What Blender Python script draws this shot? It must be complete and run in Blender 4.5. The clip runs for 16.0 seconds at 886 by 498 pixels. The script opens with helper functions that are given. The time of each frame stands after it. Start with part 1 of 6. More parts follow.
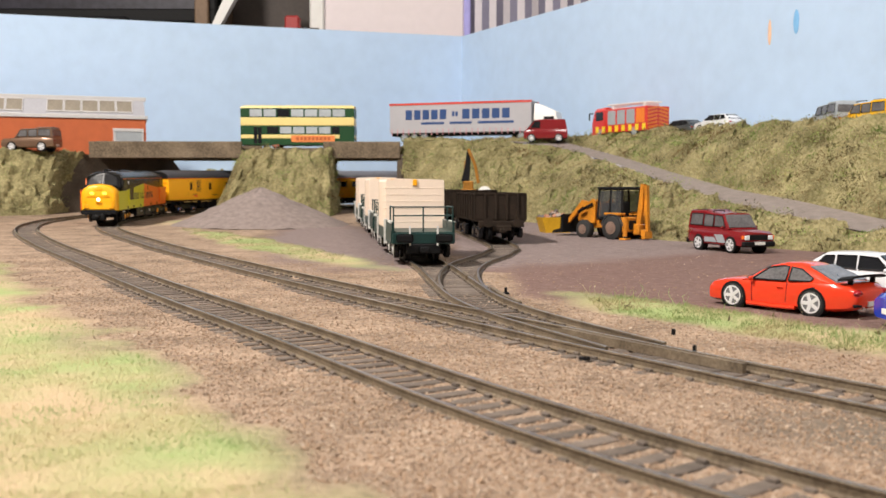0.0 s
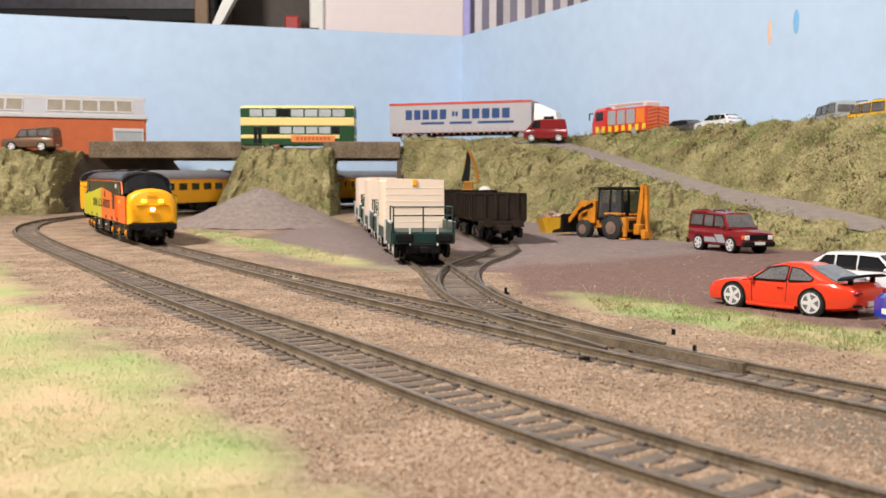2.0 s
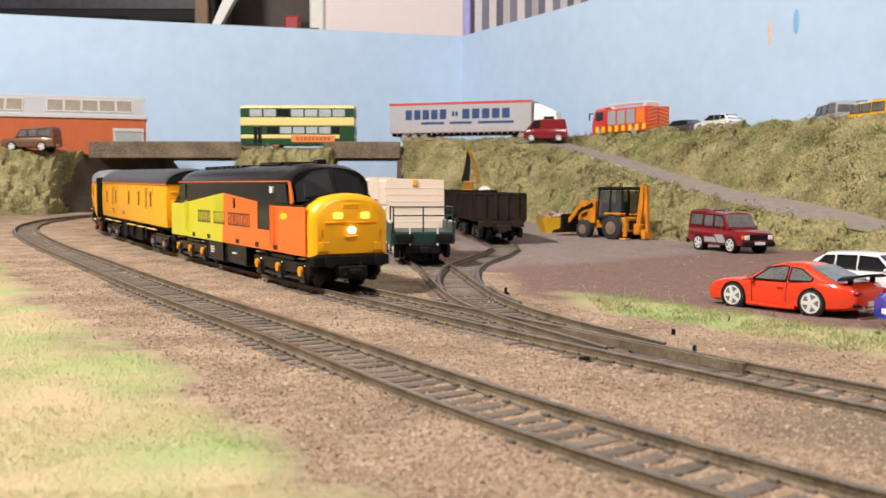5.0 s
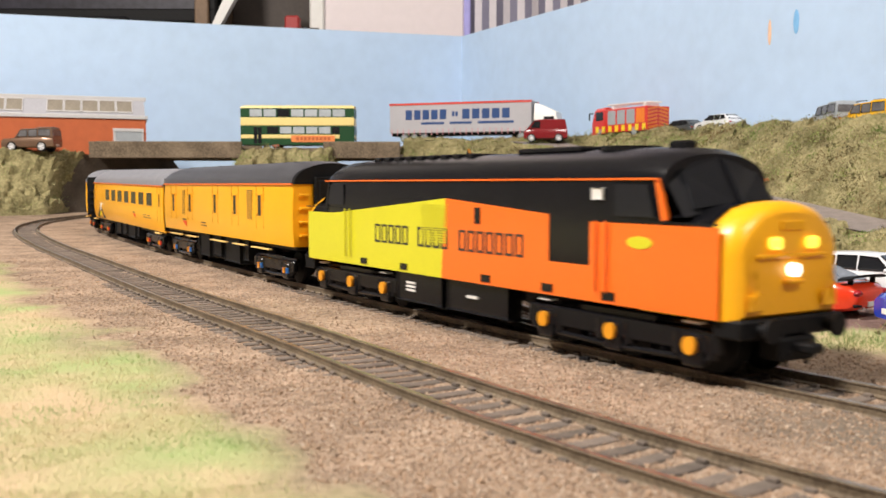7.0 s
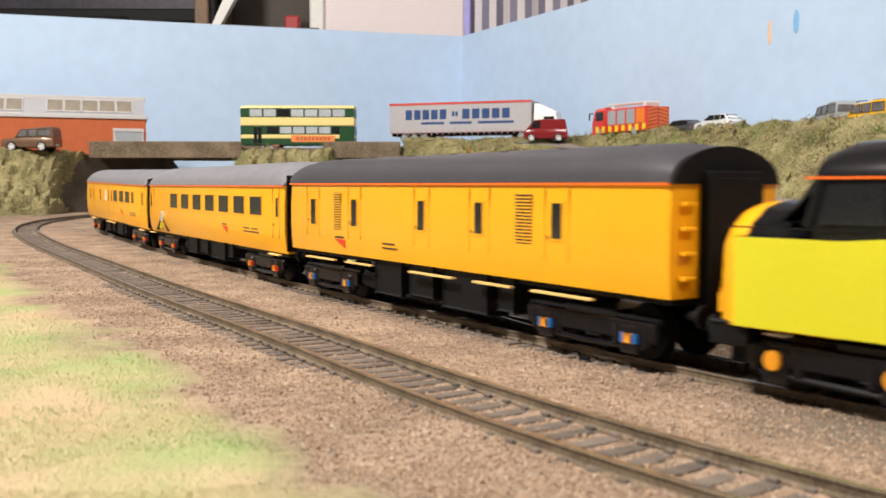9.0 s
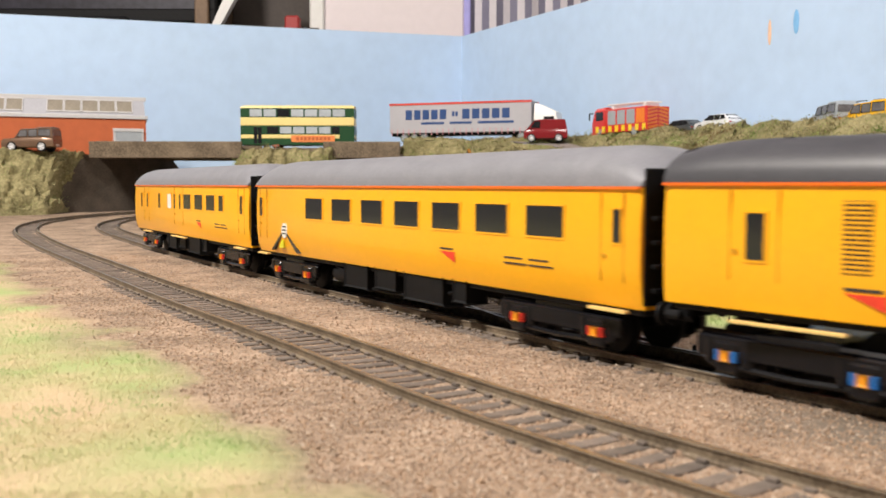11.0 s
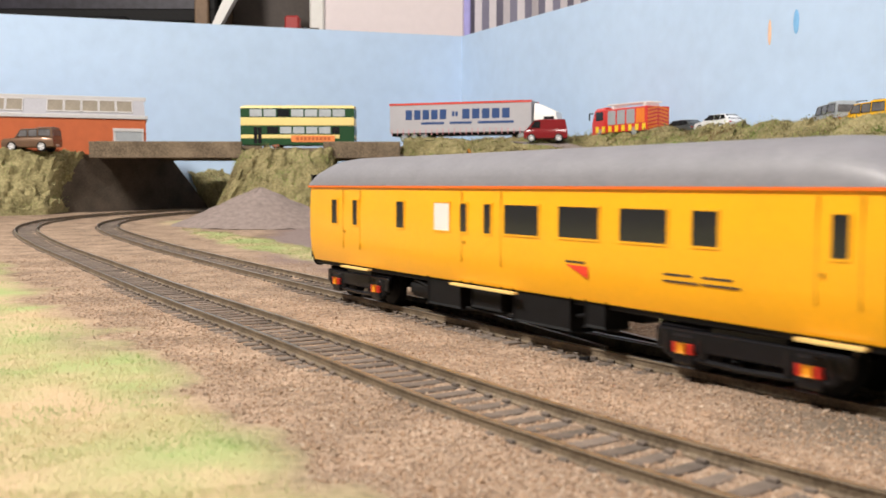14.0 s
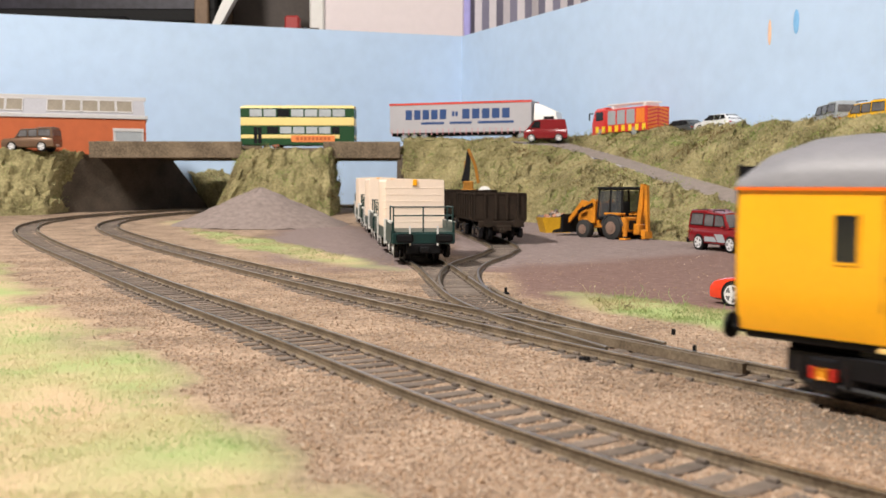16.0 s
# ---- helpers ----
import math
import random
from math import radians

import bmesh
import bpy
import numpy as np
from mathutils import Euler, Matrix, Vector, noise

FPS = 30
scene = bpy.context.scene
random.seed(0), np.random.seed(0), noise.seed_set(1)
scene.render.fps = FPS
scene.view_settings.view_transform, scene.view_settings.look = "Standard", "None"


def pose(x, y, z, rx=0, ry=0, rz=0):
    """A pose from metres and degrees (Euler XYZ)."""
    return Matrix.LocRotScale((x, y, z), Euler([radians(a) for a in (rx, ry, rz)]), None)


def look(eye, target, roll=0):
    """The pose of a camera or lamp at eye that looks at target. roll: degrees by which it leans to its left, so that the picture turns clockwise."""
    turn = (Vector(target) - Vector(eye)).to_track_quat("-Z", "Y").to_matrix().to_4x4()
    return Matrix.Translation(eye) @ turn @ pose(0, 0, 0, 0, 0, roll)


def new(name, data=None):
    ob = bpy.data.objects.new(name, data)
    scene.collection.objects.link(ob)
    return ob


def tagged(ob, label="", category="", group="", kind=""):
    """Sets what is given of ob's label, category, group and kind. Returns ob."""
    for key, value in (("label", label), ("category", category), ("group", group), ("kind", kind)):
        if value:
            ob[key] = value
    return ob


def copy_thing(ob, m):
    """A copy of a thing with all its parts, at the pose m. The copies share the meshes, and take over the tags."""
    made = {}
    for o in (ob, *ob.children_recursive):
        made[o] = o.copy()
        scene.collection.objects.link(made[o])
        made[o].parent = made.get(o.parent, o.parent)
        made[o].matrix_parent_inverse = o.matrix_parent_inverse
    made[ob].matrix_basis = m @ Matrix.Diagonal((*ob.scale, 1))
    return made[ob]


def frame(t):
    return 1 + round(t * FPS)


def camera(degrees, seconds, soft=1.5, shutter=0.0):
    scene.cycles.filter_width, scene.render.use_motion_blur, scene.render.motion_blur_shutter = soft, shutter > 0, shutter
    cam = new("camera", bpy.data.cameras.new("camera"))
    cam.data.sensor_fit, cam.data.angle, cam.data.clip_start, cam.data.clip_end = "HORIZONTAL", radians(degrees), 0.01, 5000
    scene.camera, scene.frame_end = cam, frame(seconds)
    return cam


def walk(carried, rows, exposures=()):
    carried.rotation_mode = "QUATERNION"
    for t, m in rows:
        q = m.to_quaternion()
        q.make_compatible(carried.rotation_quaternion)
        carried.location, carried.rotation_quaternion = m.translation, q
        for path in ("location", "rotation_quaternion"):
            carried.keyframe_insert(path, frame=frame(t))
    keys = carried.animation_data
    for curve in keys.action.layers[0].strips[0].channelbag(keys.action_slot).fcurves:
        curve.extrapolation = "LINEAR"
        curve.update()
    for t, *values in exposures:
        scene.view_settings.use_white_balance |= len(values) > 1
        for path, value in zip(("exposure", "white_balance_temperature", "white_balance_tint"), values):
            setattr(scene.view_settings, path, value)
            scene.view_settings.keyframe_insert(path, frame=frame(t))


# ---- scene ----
# camera: low over a 4 mm scale model railway, standing still
MM = 0.001
cam = camera(49.29, 16.0, soft=1.5, shutter=0.5)
CAM_AT = look((0, 0, 0.04128), (0, 1.0, 0.04128 - 0.06605), 0.1)
cam.data.dof.use_dof, cam.data.dof.focus_distance, cam.data.dof.aperture_fstop = True, 0.42, 44
walk(cam, [(0, CAM_AT), (16, CAM_AT)], exposures=[(0, -0.03), (16, -0.03)])

# ---- light: a room lit by a left ceiling lamp, an added fill and bounce from white walls ----
world = bpy.data.worlds.new("room_air")
scene.world = world
world.use_nodes = True
world.node_tree.nodes["Background"].inputs[0].default_value = (1.0, 0.96, 0.92, 1)
world.node_tree.nodes["Background"].inputs[1].default_value = 0.1


def ceiling_lamp(x, y, z, size, power, aim, colour):
    data = bpy.data.lights.new("ceiling_lamp", "AREA")
    data.shape, data.size, data.energy, data.color = "DISK", size, power, colour
    ob = new("ceiling_lamp", data)
    ob.matrix_world = look((x, y, z), aim)
    return ob


ceiling_lamp(-0.95, -0.1, 1.36, 0.24, 53, (-0.1, 0.7, 0), (1.0, 0.93, 0.85))
# Fill lamp added to lift the shade; it stands for no known source.
ceiling_lamp(0.7, -0.65, 1.36, 0.5, 20, (0.1, 0.6, 0), (1.0, 0.95, 0.9))


# ---- materials ----
def mat(name, colour, rough=0.5, metal=0.0, var=0.12, scale=60.0, bump=0.0, bscale=900.0, second=None, spec=0.5, coat=0.0, rand=0.0):
    """Colour broken up at two scales, with fine relief; scale is in cycles per metre."""
    m = bpy.data.materials.new(name)
    m.use_nodes = True
    nt = m.node_tree
    b = nt.nodes["Principled BSDF"]
    b.inputs["Roughness"].default_value, b.inputs["Metallic"].default_value = rough, metal
    b.inputs["Specular IOR Level"].default_value = spec
    b.inputs["Coat Weight"].default_value = coat
    tc = nt.nodes.new("ShaderNodeTexCoord")
    n1, n2 = nt.nodes.new("ShaderNodeTexNoise"), nt.nodes.new("ShaderNodeTexNoise")
    for n, s, d in ((n1, scale, 3), (n2, scale * 11, 4)):
        n.inputs["Scale"].default_value, n.inputs["Detail"].default_value = s, d
        nt.links.new(tc.outputs["Object"], n.inputs["Vector"])
    add = nt.nodes.new("ShaderNodeMath")
    add.operation = "ADD"
    nt.links.new(n1.outputs[0], add.inputs[0])
    nt.links.new(n2.outputs[0], add.inputs[1])
    last = add.outputs[0]
    if rand:
        oi = nt.nodes.new("ShaderNodeObjectInfo")
        mr = nt.nodes.new("ShaderNodeMath")
        mr.operation = "MULTIPLY_ADD"
        nt.links.new(oi.outputs["Random"], mr.inputs[0])
        mr.inputs[1].default_value = rand
        nt.links.new(last, mr.inputs[2])
        last = mr.outputs[0]
    ramp = nt.nodes.new("ShaderNodeMapRange")
    ramp.inputs[1].default_value, ramp.inputs[2].default_value = 0.7, 1.3 + rand
    nt.links.new(last, ramp.inputs[0])
    mix = nt.nodes.new("ShaderNodeMix")
    mix.data_type = "RGBA"
    c = Vector(colour[:3])
    dark = c * (1 - var)
    light = Vector(second) if second else c * (1 + var)
    mix.inputs[6].default_value, mix.inputs[7].default_value = (*dark, 1), (*light, 1)
    nt.links.new(ramp.outputs[0], mix.inputs[0])
    nt.links.new(mix.outputs[2], b.inputs["Base Color"])
    if bump:
        n3, bp = nt.nodes.new("ShaderNodeTexNoise"), nt.nodes.new("ShaderNodeBump")
        n3.inputs["Scale"].default_value, n3.inputs["Detail"].default_value = bscale, 4
        nt.links.new(tc.outputs["Object"], n3.inputs["Vector"])
        bp.inputs["Strength"].default_value, bp.inputs["Distance"].default_value = bump, 0.001
        nt.links.new(n3.outputs[0], bp.inputs["Height"])
        nt.links.new(bp.outputs[0], b.inputs["Normal"])
    return m


def glow(name, colour, strength):
    m = mat(name, colour, 0.3)
    b = m.node_tree.nodes["Principled BSDF"]
    b.inputs["Emission Color"].default_value, b.inputs["Emission Strength"].default_value = (*colour, 1), strength
    return m


def glass(name, colour, rough=0.06):
    m = bpy.data.materials.new(name)
    m.use_nodes = True
    b = m.node_tree.nodes["Principled BSDF"]
    b.inputs["Base Color"].default_value = (*colour, 1)
    b.inputs["Roughness"].default_value = rough
    b.inputs["Transmission Weight"].default_value = 0.85
    b.inputs["IOR"].default_value = 1.1
    return m


RAIL = mat("weathered_rail", (0.13, 0.095, 0.062), 0.55, 0.15, 0.35, 120, second=(0.25, 0.195, 0.135))
RAIL_TOP = mat("worn_rail_head", (0.3, 0.29, 0.28), 0.3, 0.9, 0.25, 200)
SLEEPER = mat("grey_brown_sleeper", (0.15, 0.12, 0.1), 0.9, 0, 0.45, 300, 0.6, 1500, rand=0.8)
BRICKRED = mat("orange_red_brick_paper", (0.44, 0.105, 0.035), 0.8, 0, 0.1, 90)
WHITE = mat("white_plastic", (0.72, 0.71, 0.69), 0.45, 0, 0.05, 80)
GREYP = mat("grey_plastic", (0.32, 0.35, 0.38), 0.5, 0, 0.08, 80)
SKYBOARD = mat("pale_blue_painted_board", (0.45, 0.59, 0.79), 0.75, 0, 0.05, 5, 0.08, 400)
BLACK = mat("black_plastic", (0.006, 0.006, 0.007), 0.6, 0, 0.3, 200, spec=0.2)
SATIN = mat("satin_black_paint", (0.006, 0.006, 0.008), 0.26, 0, 0.2, 150, spec=0.35)
DARKGREY = mat("dark_grey_roof", (0.055, 0.055, 0.065), 0.42, 0, 0.15, 120)
MIDGREY = mat("grey_coach_roof", (0.20, 0.20, 0.225), 0.5, 0, 0.12, 120)
YELLOW = mat("rail_yellow", (0.90, 0.42, 0.008), 0.35, 0, 0.04, 60, coat=0.2)
NOSEY = mat("warning_yellow", (0.9, 0.42, 0.006), 0.35, 0, 0.03, 60, coat=0.2)
ORANGE = mat("freight_orange", (0.9, 0.16, 0.012), 0.35, 0, 0.03, 60, coat=0.2)
LIME = mat("freight_lime", (0.66, 0.62, 0.018), 0.35, 0, 0.03, 60, coat=0.2)
CONCRETE = mat("stained_brown_concrete", (0.13, 0.095, 0.06), 0.85, 0, 0.4, 40, 0.5, 500, second=(0.22, 0.165, 0.11))
DARKWALL = mat("dark_brown_abutment", (0.085, 0.066, 0.05), 0.9, 0, 0.35, 50, 0.4, 500)
GREENP = mat("dark_green_wagon_paint", (0.006, 0.032, 0.03), 0.4, 0, 0.2, 100)
CREAM = mat("pale_cream_flask_cover", (0.86, 0.71, 0.59), 0.5, 0, 0.03, 60)
RUST = mat("weathered_brown_wagon", (0.024, 0.016, 0.011), 0.8, 0, 0.4, 120, 0.3, 900, spec=0.2)
GLASSD = mat("dark_window", (0.012, 0.013, 0.016), 0.12, 0, 0.1, 60)
TINTED = glass("tinted_glazing", (0.22, 0.23, 0.24))
RED = mat("gloss_scarlet", (0.72, 0.045, 0.014), 0.22, 0, 0.03, 60, coat=0.6)
DRED = mat("gloss_dark_red", (0.2, 0.01, 0.014), 0.25, 0, 0.05, 60, coat=0.5)
SILVER = mat("silver_wheel", (0.78, 0.78, 0.8), 0.35, 0.25, 0.06, 200)
GLASSG = mat("grey_cabin_glazing", (0.13, 0.125, 0.13), 0.1, 0, 0.35, 90)
TYRE = mat("black_rubber", (0.02, 0.02, 0.02), 0.7, 0, 0.2, 300)


# ---- building helpers; sizes in millimetres ----
def mesh_of(bm, name, material, smooth=False):
    me = bpy.data.meshes.new(name)
    bmesh.ops.recalc_face_normals(bm, faces=bm.faces)
    bm.to_mesh(me)
    bm.free()
    mats = material if isinstance(material, (list, tuple)) else [material]
    for m in mats:
        me.materials.append(m)
    me.transform(Matrix.Scale(MM, 4))
    if smooth:
        me.shade_smooth()
        me.set_sharp_from_angle(angle=radians(35))
    return me


def part(name, bm, material, parent=None, label="", smooth=True):
    ob = new(name, mesh_of(bm, name, material, smooth))
    ob.parent = parent
    if label:
        tagged(ob, label)
    return ob


def thing(name, m, label, category, group="", kind=""):
    ob = new(name)
    ob.empty_display_size = 0.01
    ob.matrix_world = m
    return tagged(ob, label, category, group, kind)


def at(x, y, z, rz=0, rx=0, ry=0):
    return pose(x * MM, y * MM, z * MM, rx, ry, rz)


def verts_faces(bm, pts, faces, mi=0):
    vs = [bm.verts.new(p) for p in pts]
    out = []
    for f in faces:
        fc = bm.faces.new([vs[i] for i in f])
        fc.material_index = mi
        out.append(fc)
    return vs


def box(bm, x0, x1, y0, y1, z0, z1, bev=0.0, mi=0, m=None):
    t = bmesh.new()
    bmesh.ops.create_cube(t, size=1)
    for v in t.verts:
        v.co = Vector(((x0 + x1) / 2 + v.co.x * (x1 - x0), (y0 + y1) / 2 + v.co.y * (y1 - y0), (z0 + z1) / 2 + v.co.z * (z1 - z0)))
    if bev:
        bmesh.ops.bevel(t, geom=t.edges[:], offset=bev, segments=1, affect="EDGES", profile=0.5)
    join(bm, t, mi, m)


def join(bm, t, mi=0, m=None):
    if m is not None:
        bmesh.ops.transform(t, matrix=m, verts=t.verts)
    idx = {}
    for v in t.verts:
        idx[v] = bm.verts.new(v.co)
    for f in t.faces:
        try:
            g = bm.faces.new([idx[v] for v in f.verts])
            g.material_index = mi
        except ValueError:
            pass
    t.free()


def cyl(bm, x, y, z, r, length, axis="x", seg=20, r2=None, mi=0, m=None, bev=0.0):
    t = bmesh.new()
    bmesh.ops.create_cone(t, cap_ends=True, segments=seg, radius1=r, radius2=r if r2 is None else r2, depth=length)
    if bev:
        bmesh.ops.bevel(t, geom=[e for e in t.edges if len(e.link_faces) == 2 and any(len(f.verts) > 4 for f in e.link_faces)], offset=bev, segments=2, affect="EDGES", profile=0.5)
    rot = {"x": Matrix.Rotation(radians(90), 4, "Y"), "y": Matrix.Rotation(radians(-90), 4, "X"), "z": Matrix.Identity(4)}[axis]
    bmesh.ops.transform(t, matrix=Matrix.Translation((x, y, z)) @ rot, verts=t.verts)
    join(bm, t, mi, m)


def ball(bm, x, y, z, rx, ry, rz, mi=0, seg=14, m=None):
    t = bmesh.new()
    bmesh.ops.create_uvsphere(t, u_segments=seg, v_segments=max(6, seg // 2), radius=1)
    bmesh.ops.transform(t, matrix=Matrix.Translation((x, y, z)) @ Matrix.Diagonal((rx, ry, rz, 1)), verts=t.verts)
    join(bm, t, mi, m)


def loft(bm, rings, closed=True, cap=True, mi=0):
    """Skin of equal-length rings of points."""
    rows = [[bm.verts.new(p) for p in r] for r in rings]
    n = len(rows[0])
    for a, b in zip(rows, rows[1:]):
        for i in range(n if closed else n - 1):
            j = (i + 1) % n
            try:
                f = bm.faces.new((a[i], a[j], b[j], b[i]))
                f.material_index = mi
            except ValueError:
                pass
    if cap:
        for r in (rows[0], rows[-1]):
            try:
                bm.faces.new(r).material_index = mi
            except ValueError:
                pass
    return rows


def rod(bm, pts, r, seg=8, mi=0):
    """A round bar along points."""
    pts = [Vector(p) for p in pts]
    rings = []
    for i, p in enumerate(pts):
        d = (pts[min(i + 1, len(pts) - 1)] - pts[max(i - 1, 0)]).normalized()
        u = d.cross(Vector((0, 0, 1)))
        u = u.normalized() if u.length > 0.01 else Vector((1, 0, 0))
        w = d.cross(u)
        rings.append([p + r * (math.cos(2 * math.pi * k / seg) * u + math.sin(2 * math.pi * k / seg) * w) for k in range(seg)])
    loft(bm, rings, mi=mi)


def smooth_line(pts, step):
    """Points at even steps along a Catmull-Rom curve."""
    pts = [Vector(p) for p in pts]
    pts = [2 * pts[0] - pts[1], *pts, 2 * pts[-1] - pts[-2]]
    fine = []
    for a, b, c, d in zip(pts, pts[1:], pts[2:], pts[3:]):
        for k in range(30):
            t = k / 30
            fine.append(0.5 * ((2 * b) + (c - a) * t + (2 * a - 5 * b + 4 * c - d) * t * t + (3 * b - a - 3 * c + d) * t ** 3))
    fine.append(pts[-2])
    out, left = [fine[0].copy()], step
    for a, b in zip(fine, fine[1:]):
        L = (b - a).length
        while L >= left and L > 0:
            a = a + (b - a) * (left / L)
            out.append(a.copy())
            L, left = (b - a).length, step
        left -= L
    return out


# ---- plan of the railway ----
def rise(y):
    """The board climbs gently towards the bridge."""
    return max(0.0, y - 641) * 0.0138


def line_table(x, y, a, nodes, bends, first, last, step=4.0):
    """A line through (x, y) with heading a at s = 0, whose curvature runs from node to node."""
    ss = np.arange(first, last + 1, step)
    k = np.interp(ss, nodes, bends)
    turn = np.concatenate([[0], np.cumsum((k[1:] + k[:-1]) / 2 * step)])
    zero = int(round(-first / step))
    turn = turn - turn[zero] + a
    xs = np.concatenate([[0], np.cumsum((np.cos(turn[1:]) + np.cos(turn[:-1])) / 2 * step)])
    ys = np.concatenate([[0], np.cumsum((np.sin(turn[1:]) + np.sin(turn[:-1])) / 2 * step)])
    return ss, xs - xs[zero] + x, ys - ys[zero] + y, turn


NODES = (-760, -640, -520, -400, -300, -200, -100, 0, 100, 200, 300)
INNER_LINE = line_table(25.24, 281.74, -1.0133, NODES, (0.002277, 0.001168, 0.000127, -0.000076, 0.000109, 0.000174, 0.000208, 0.000109, 0.000717, 0.001079, 0.0022), -2000, 1400)
OUTER_LINE = line_table(-35.98, 260.72, -1.0396, NODES, (0.002093, 0.000969, 0.000225, 0.000013, -0.000111, 0.000154, 0.000368, -0.000663, 0.001568, 0.0026, 0.00185), -1520, 1200)


def line_at(s):
    """Running line: place and heading at s mm past the middle of the view, behind it negative."""
    return tuple(float(np.interp(s, INNER_LINE[0], v)) for v in INNER_LINE[1:])


def offset_at(s, d):
    x, y, a = line_at(s)
    return x + d * math.sin(a), y - d * math.cos(a)


RUNNING = [Vector((*line_at(s)[:2], rise(line_at(s)[1]))) for s in range(-1560, 1300, 12)]
OUTER = [Vector((x, y, rise(y))) for x, y in zip(OUTER_LINE[1][::3].tolist(), OUTER_LINE[2][::3].tolist())]
FLASK_ROAD = smooth_line([(-88, 1100, 0), (-61, 900, 0), (-34, 710, 0), (-21, 620, 0), (-12.5, 550, 0), (-3.4, 490, 0), (3.4, 430, 0), (9.7, 376, 0), (15, 346, 0), (22, 320, 0), (28.5, 302, 0), (34.5, 287, 0), (41, 272, 0), (46.5, 259, 0), (52, 246, 0)], 9)
COAL_ROAD = smooth_line([(-6, 1060, 0), (14, 880, 0), (41, 674, 0), (35, 605, 0), (27.5, 570, 0), (18, 535, 0), (12, 504, 0), (8.3, 470, 0), (7.2, 435, 0), (7.7, 405, 0), (9.5, 385, 0)], 6)
for p in FLASK_ROAD + COAL_ROAD:
    p.z = rise(p.y)
# rail top is z = 0; board surface lies below it
GROUND_Z = -3.4


# ---- track ----
def rail_mesh(bm, line, side):
    rings = []
    for i, p in enumerate(line):
        d = (line[min(i + 1, len(line) - 1)] - line[max(i - 1, 0)]).normalized()
        n = Vector((d.y, -d.x, 0)).normalized()
        c = p + n * side * 8.95
        prof = ((-1.1, -2.5), (-1.1, -2.15), (-0.3, -1.8), (-0.3, -0.65), (-0.58, -0.45), (-0.58, -0.1), (-0.45, 0), (0.45, 0), (0.58, -0.1), (0.58, -0.45), (0.3, -0.65), (0.3, -1.8), (1.1, -2.15), (1.1, -2.5))
        rings.append([c + n * u + Vector((0, 0, w)) for u, w in prof])
    return loft(bm, rings)


def rails(track, line):
    for side in (-1, 1):
        bm = bmesh.new()
        rows = rail_mesh(bm, line, side)
        for a, b in zip(rows, rows[1:]):
            f = bm.faces.get((a[6], a[7], b[7], b[6]))
            if f:
                f.material_index = 1
        part("rail", bm, [RAIL, RAIL_TOP], track)


def sleeper_mesh():
    bm = bmesh.new()
    box(bm, -1.6, 1.6, -14.6, 14.6, -3.6, -2.45, 0.2)
    for s in (-1, 1):
        for u in (-1, 1):
            box(bm, -1.0, 1.0, s * 8.95 + u * 1.5 - 0.55, s * 8.95 + u * 1.5 + 0.55, -2.45, -1.75, 0.15)
    return mesh_of(bm, "sleeper", SLEEPER)


SLEEPER_ME = sleeper_mesh()


def sleepers(track, line, gap=6.4, first=0.0, last=1e9):
    run, nxt = 0.0, first
    for a, b in zip(line, line[1:]):
        L = (b - a).length
        while run + L > nxt and nxt < last:
            p = a + (b - a) * ((nxt - run) / L)
            d = b - a
            ob = new("sleeper", SLEEPER_ME)
            ob.parent = track
            ob.matrix_basis = at(p.x, p.y, p.z + random.uniform(-0.15, 0.1), math.degrees(math.atan2(d.y, d.x)) + random.uniform(-1.2, 1.2))
            nxt += gap
        run += L


# ---- ground sheet ----
def blob(x, y, cx, cy, rx, ry, turn=0):
    c, s = math.cos(radians(turn)), math.sin(radians(turn))
    u, v = (x - cx) * c + (y - cy) * s, -(x - cx) * s + (y - cy) * c
    return 1 - math.hypot(u / rx, v / ry)


def wob(x, y, size, seed=0):
    return noise.noise(Vector((x / size, y / size, seed)))


def clamp01(v):
    return max(0.0, min(1.0, v))


OUTER_XY = np.array([(p.x, p.y) for p in OUTER[30:-60]])
OUTER_DIR = np.gradient(OUTER_XY, axis=0)
OUTER_DIR /= np.hypot(OUTER_DIR[:, :1], OUTER_DIR[:, 1:])
ALL_LINES = np.array([(p.x, p.y) for p in RUNNING + OUTER + FLASK_ROAD + COAL_ROAD])


def side_of_outer(x, y):
    """How far a place lies beyond the outer line's edge, towards the operator; negative inside."""
    r = np.array((x, y)) - OUTER_XY
    i = int(np.argmin((r * r).sum(axis=1)))
    return float(r[i, 0] * OUTER_DIR[i, 1] - r[i, 1] * OUTER_DIR[i, 0])


def grass_at(x, y):
    w = 10 * wob(x, y, 45) + 4 * wob(x, y, 14, 3)
    so = side_of_outer(x, y)
    g = clamp01((so - 40 + 1.6 * w) / 16) if y < 900 else 0
    # strips between the running line and the yard, and beside the cars
    g = max(g, clamp01(3.0 * blob(x, y, -130, 690, 23, 235, 28) + w / 12))
    g = max(g, clamp01(2.6 * blob(x, y, 95, 305, 20, 118, 30) + w / 12))
    g = max(g, clamp01(2.2 * blob(x, y, 140, 248, 30, 70, 35) + w / 12))
    g = max(g, clamp01(2.0 * blob(x, y, -250, 1010, 50, 60, 0) + w / 12))
    return g


def yard_at(x, y):
    w = 8 * wob(x, y, 40, 5)
    f = clamp01((x - (118 - (y - 268) * 0.82) + w) / 10) if y < 380 else 0
    if y >= 380:
        f = clamp01((x - (26 if y < 480 else 4) + w) / 10)
    f = max(f, clamp01(3 * blob(x, y, -85, 730, 62, 260, 10) + w / 10) if y > 470 else 0)
    return f


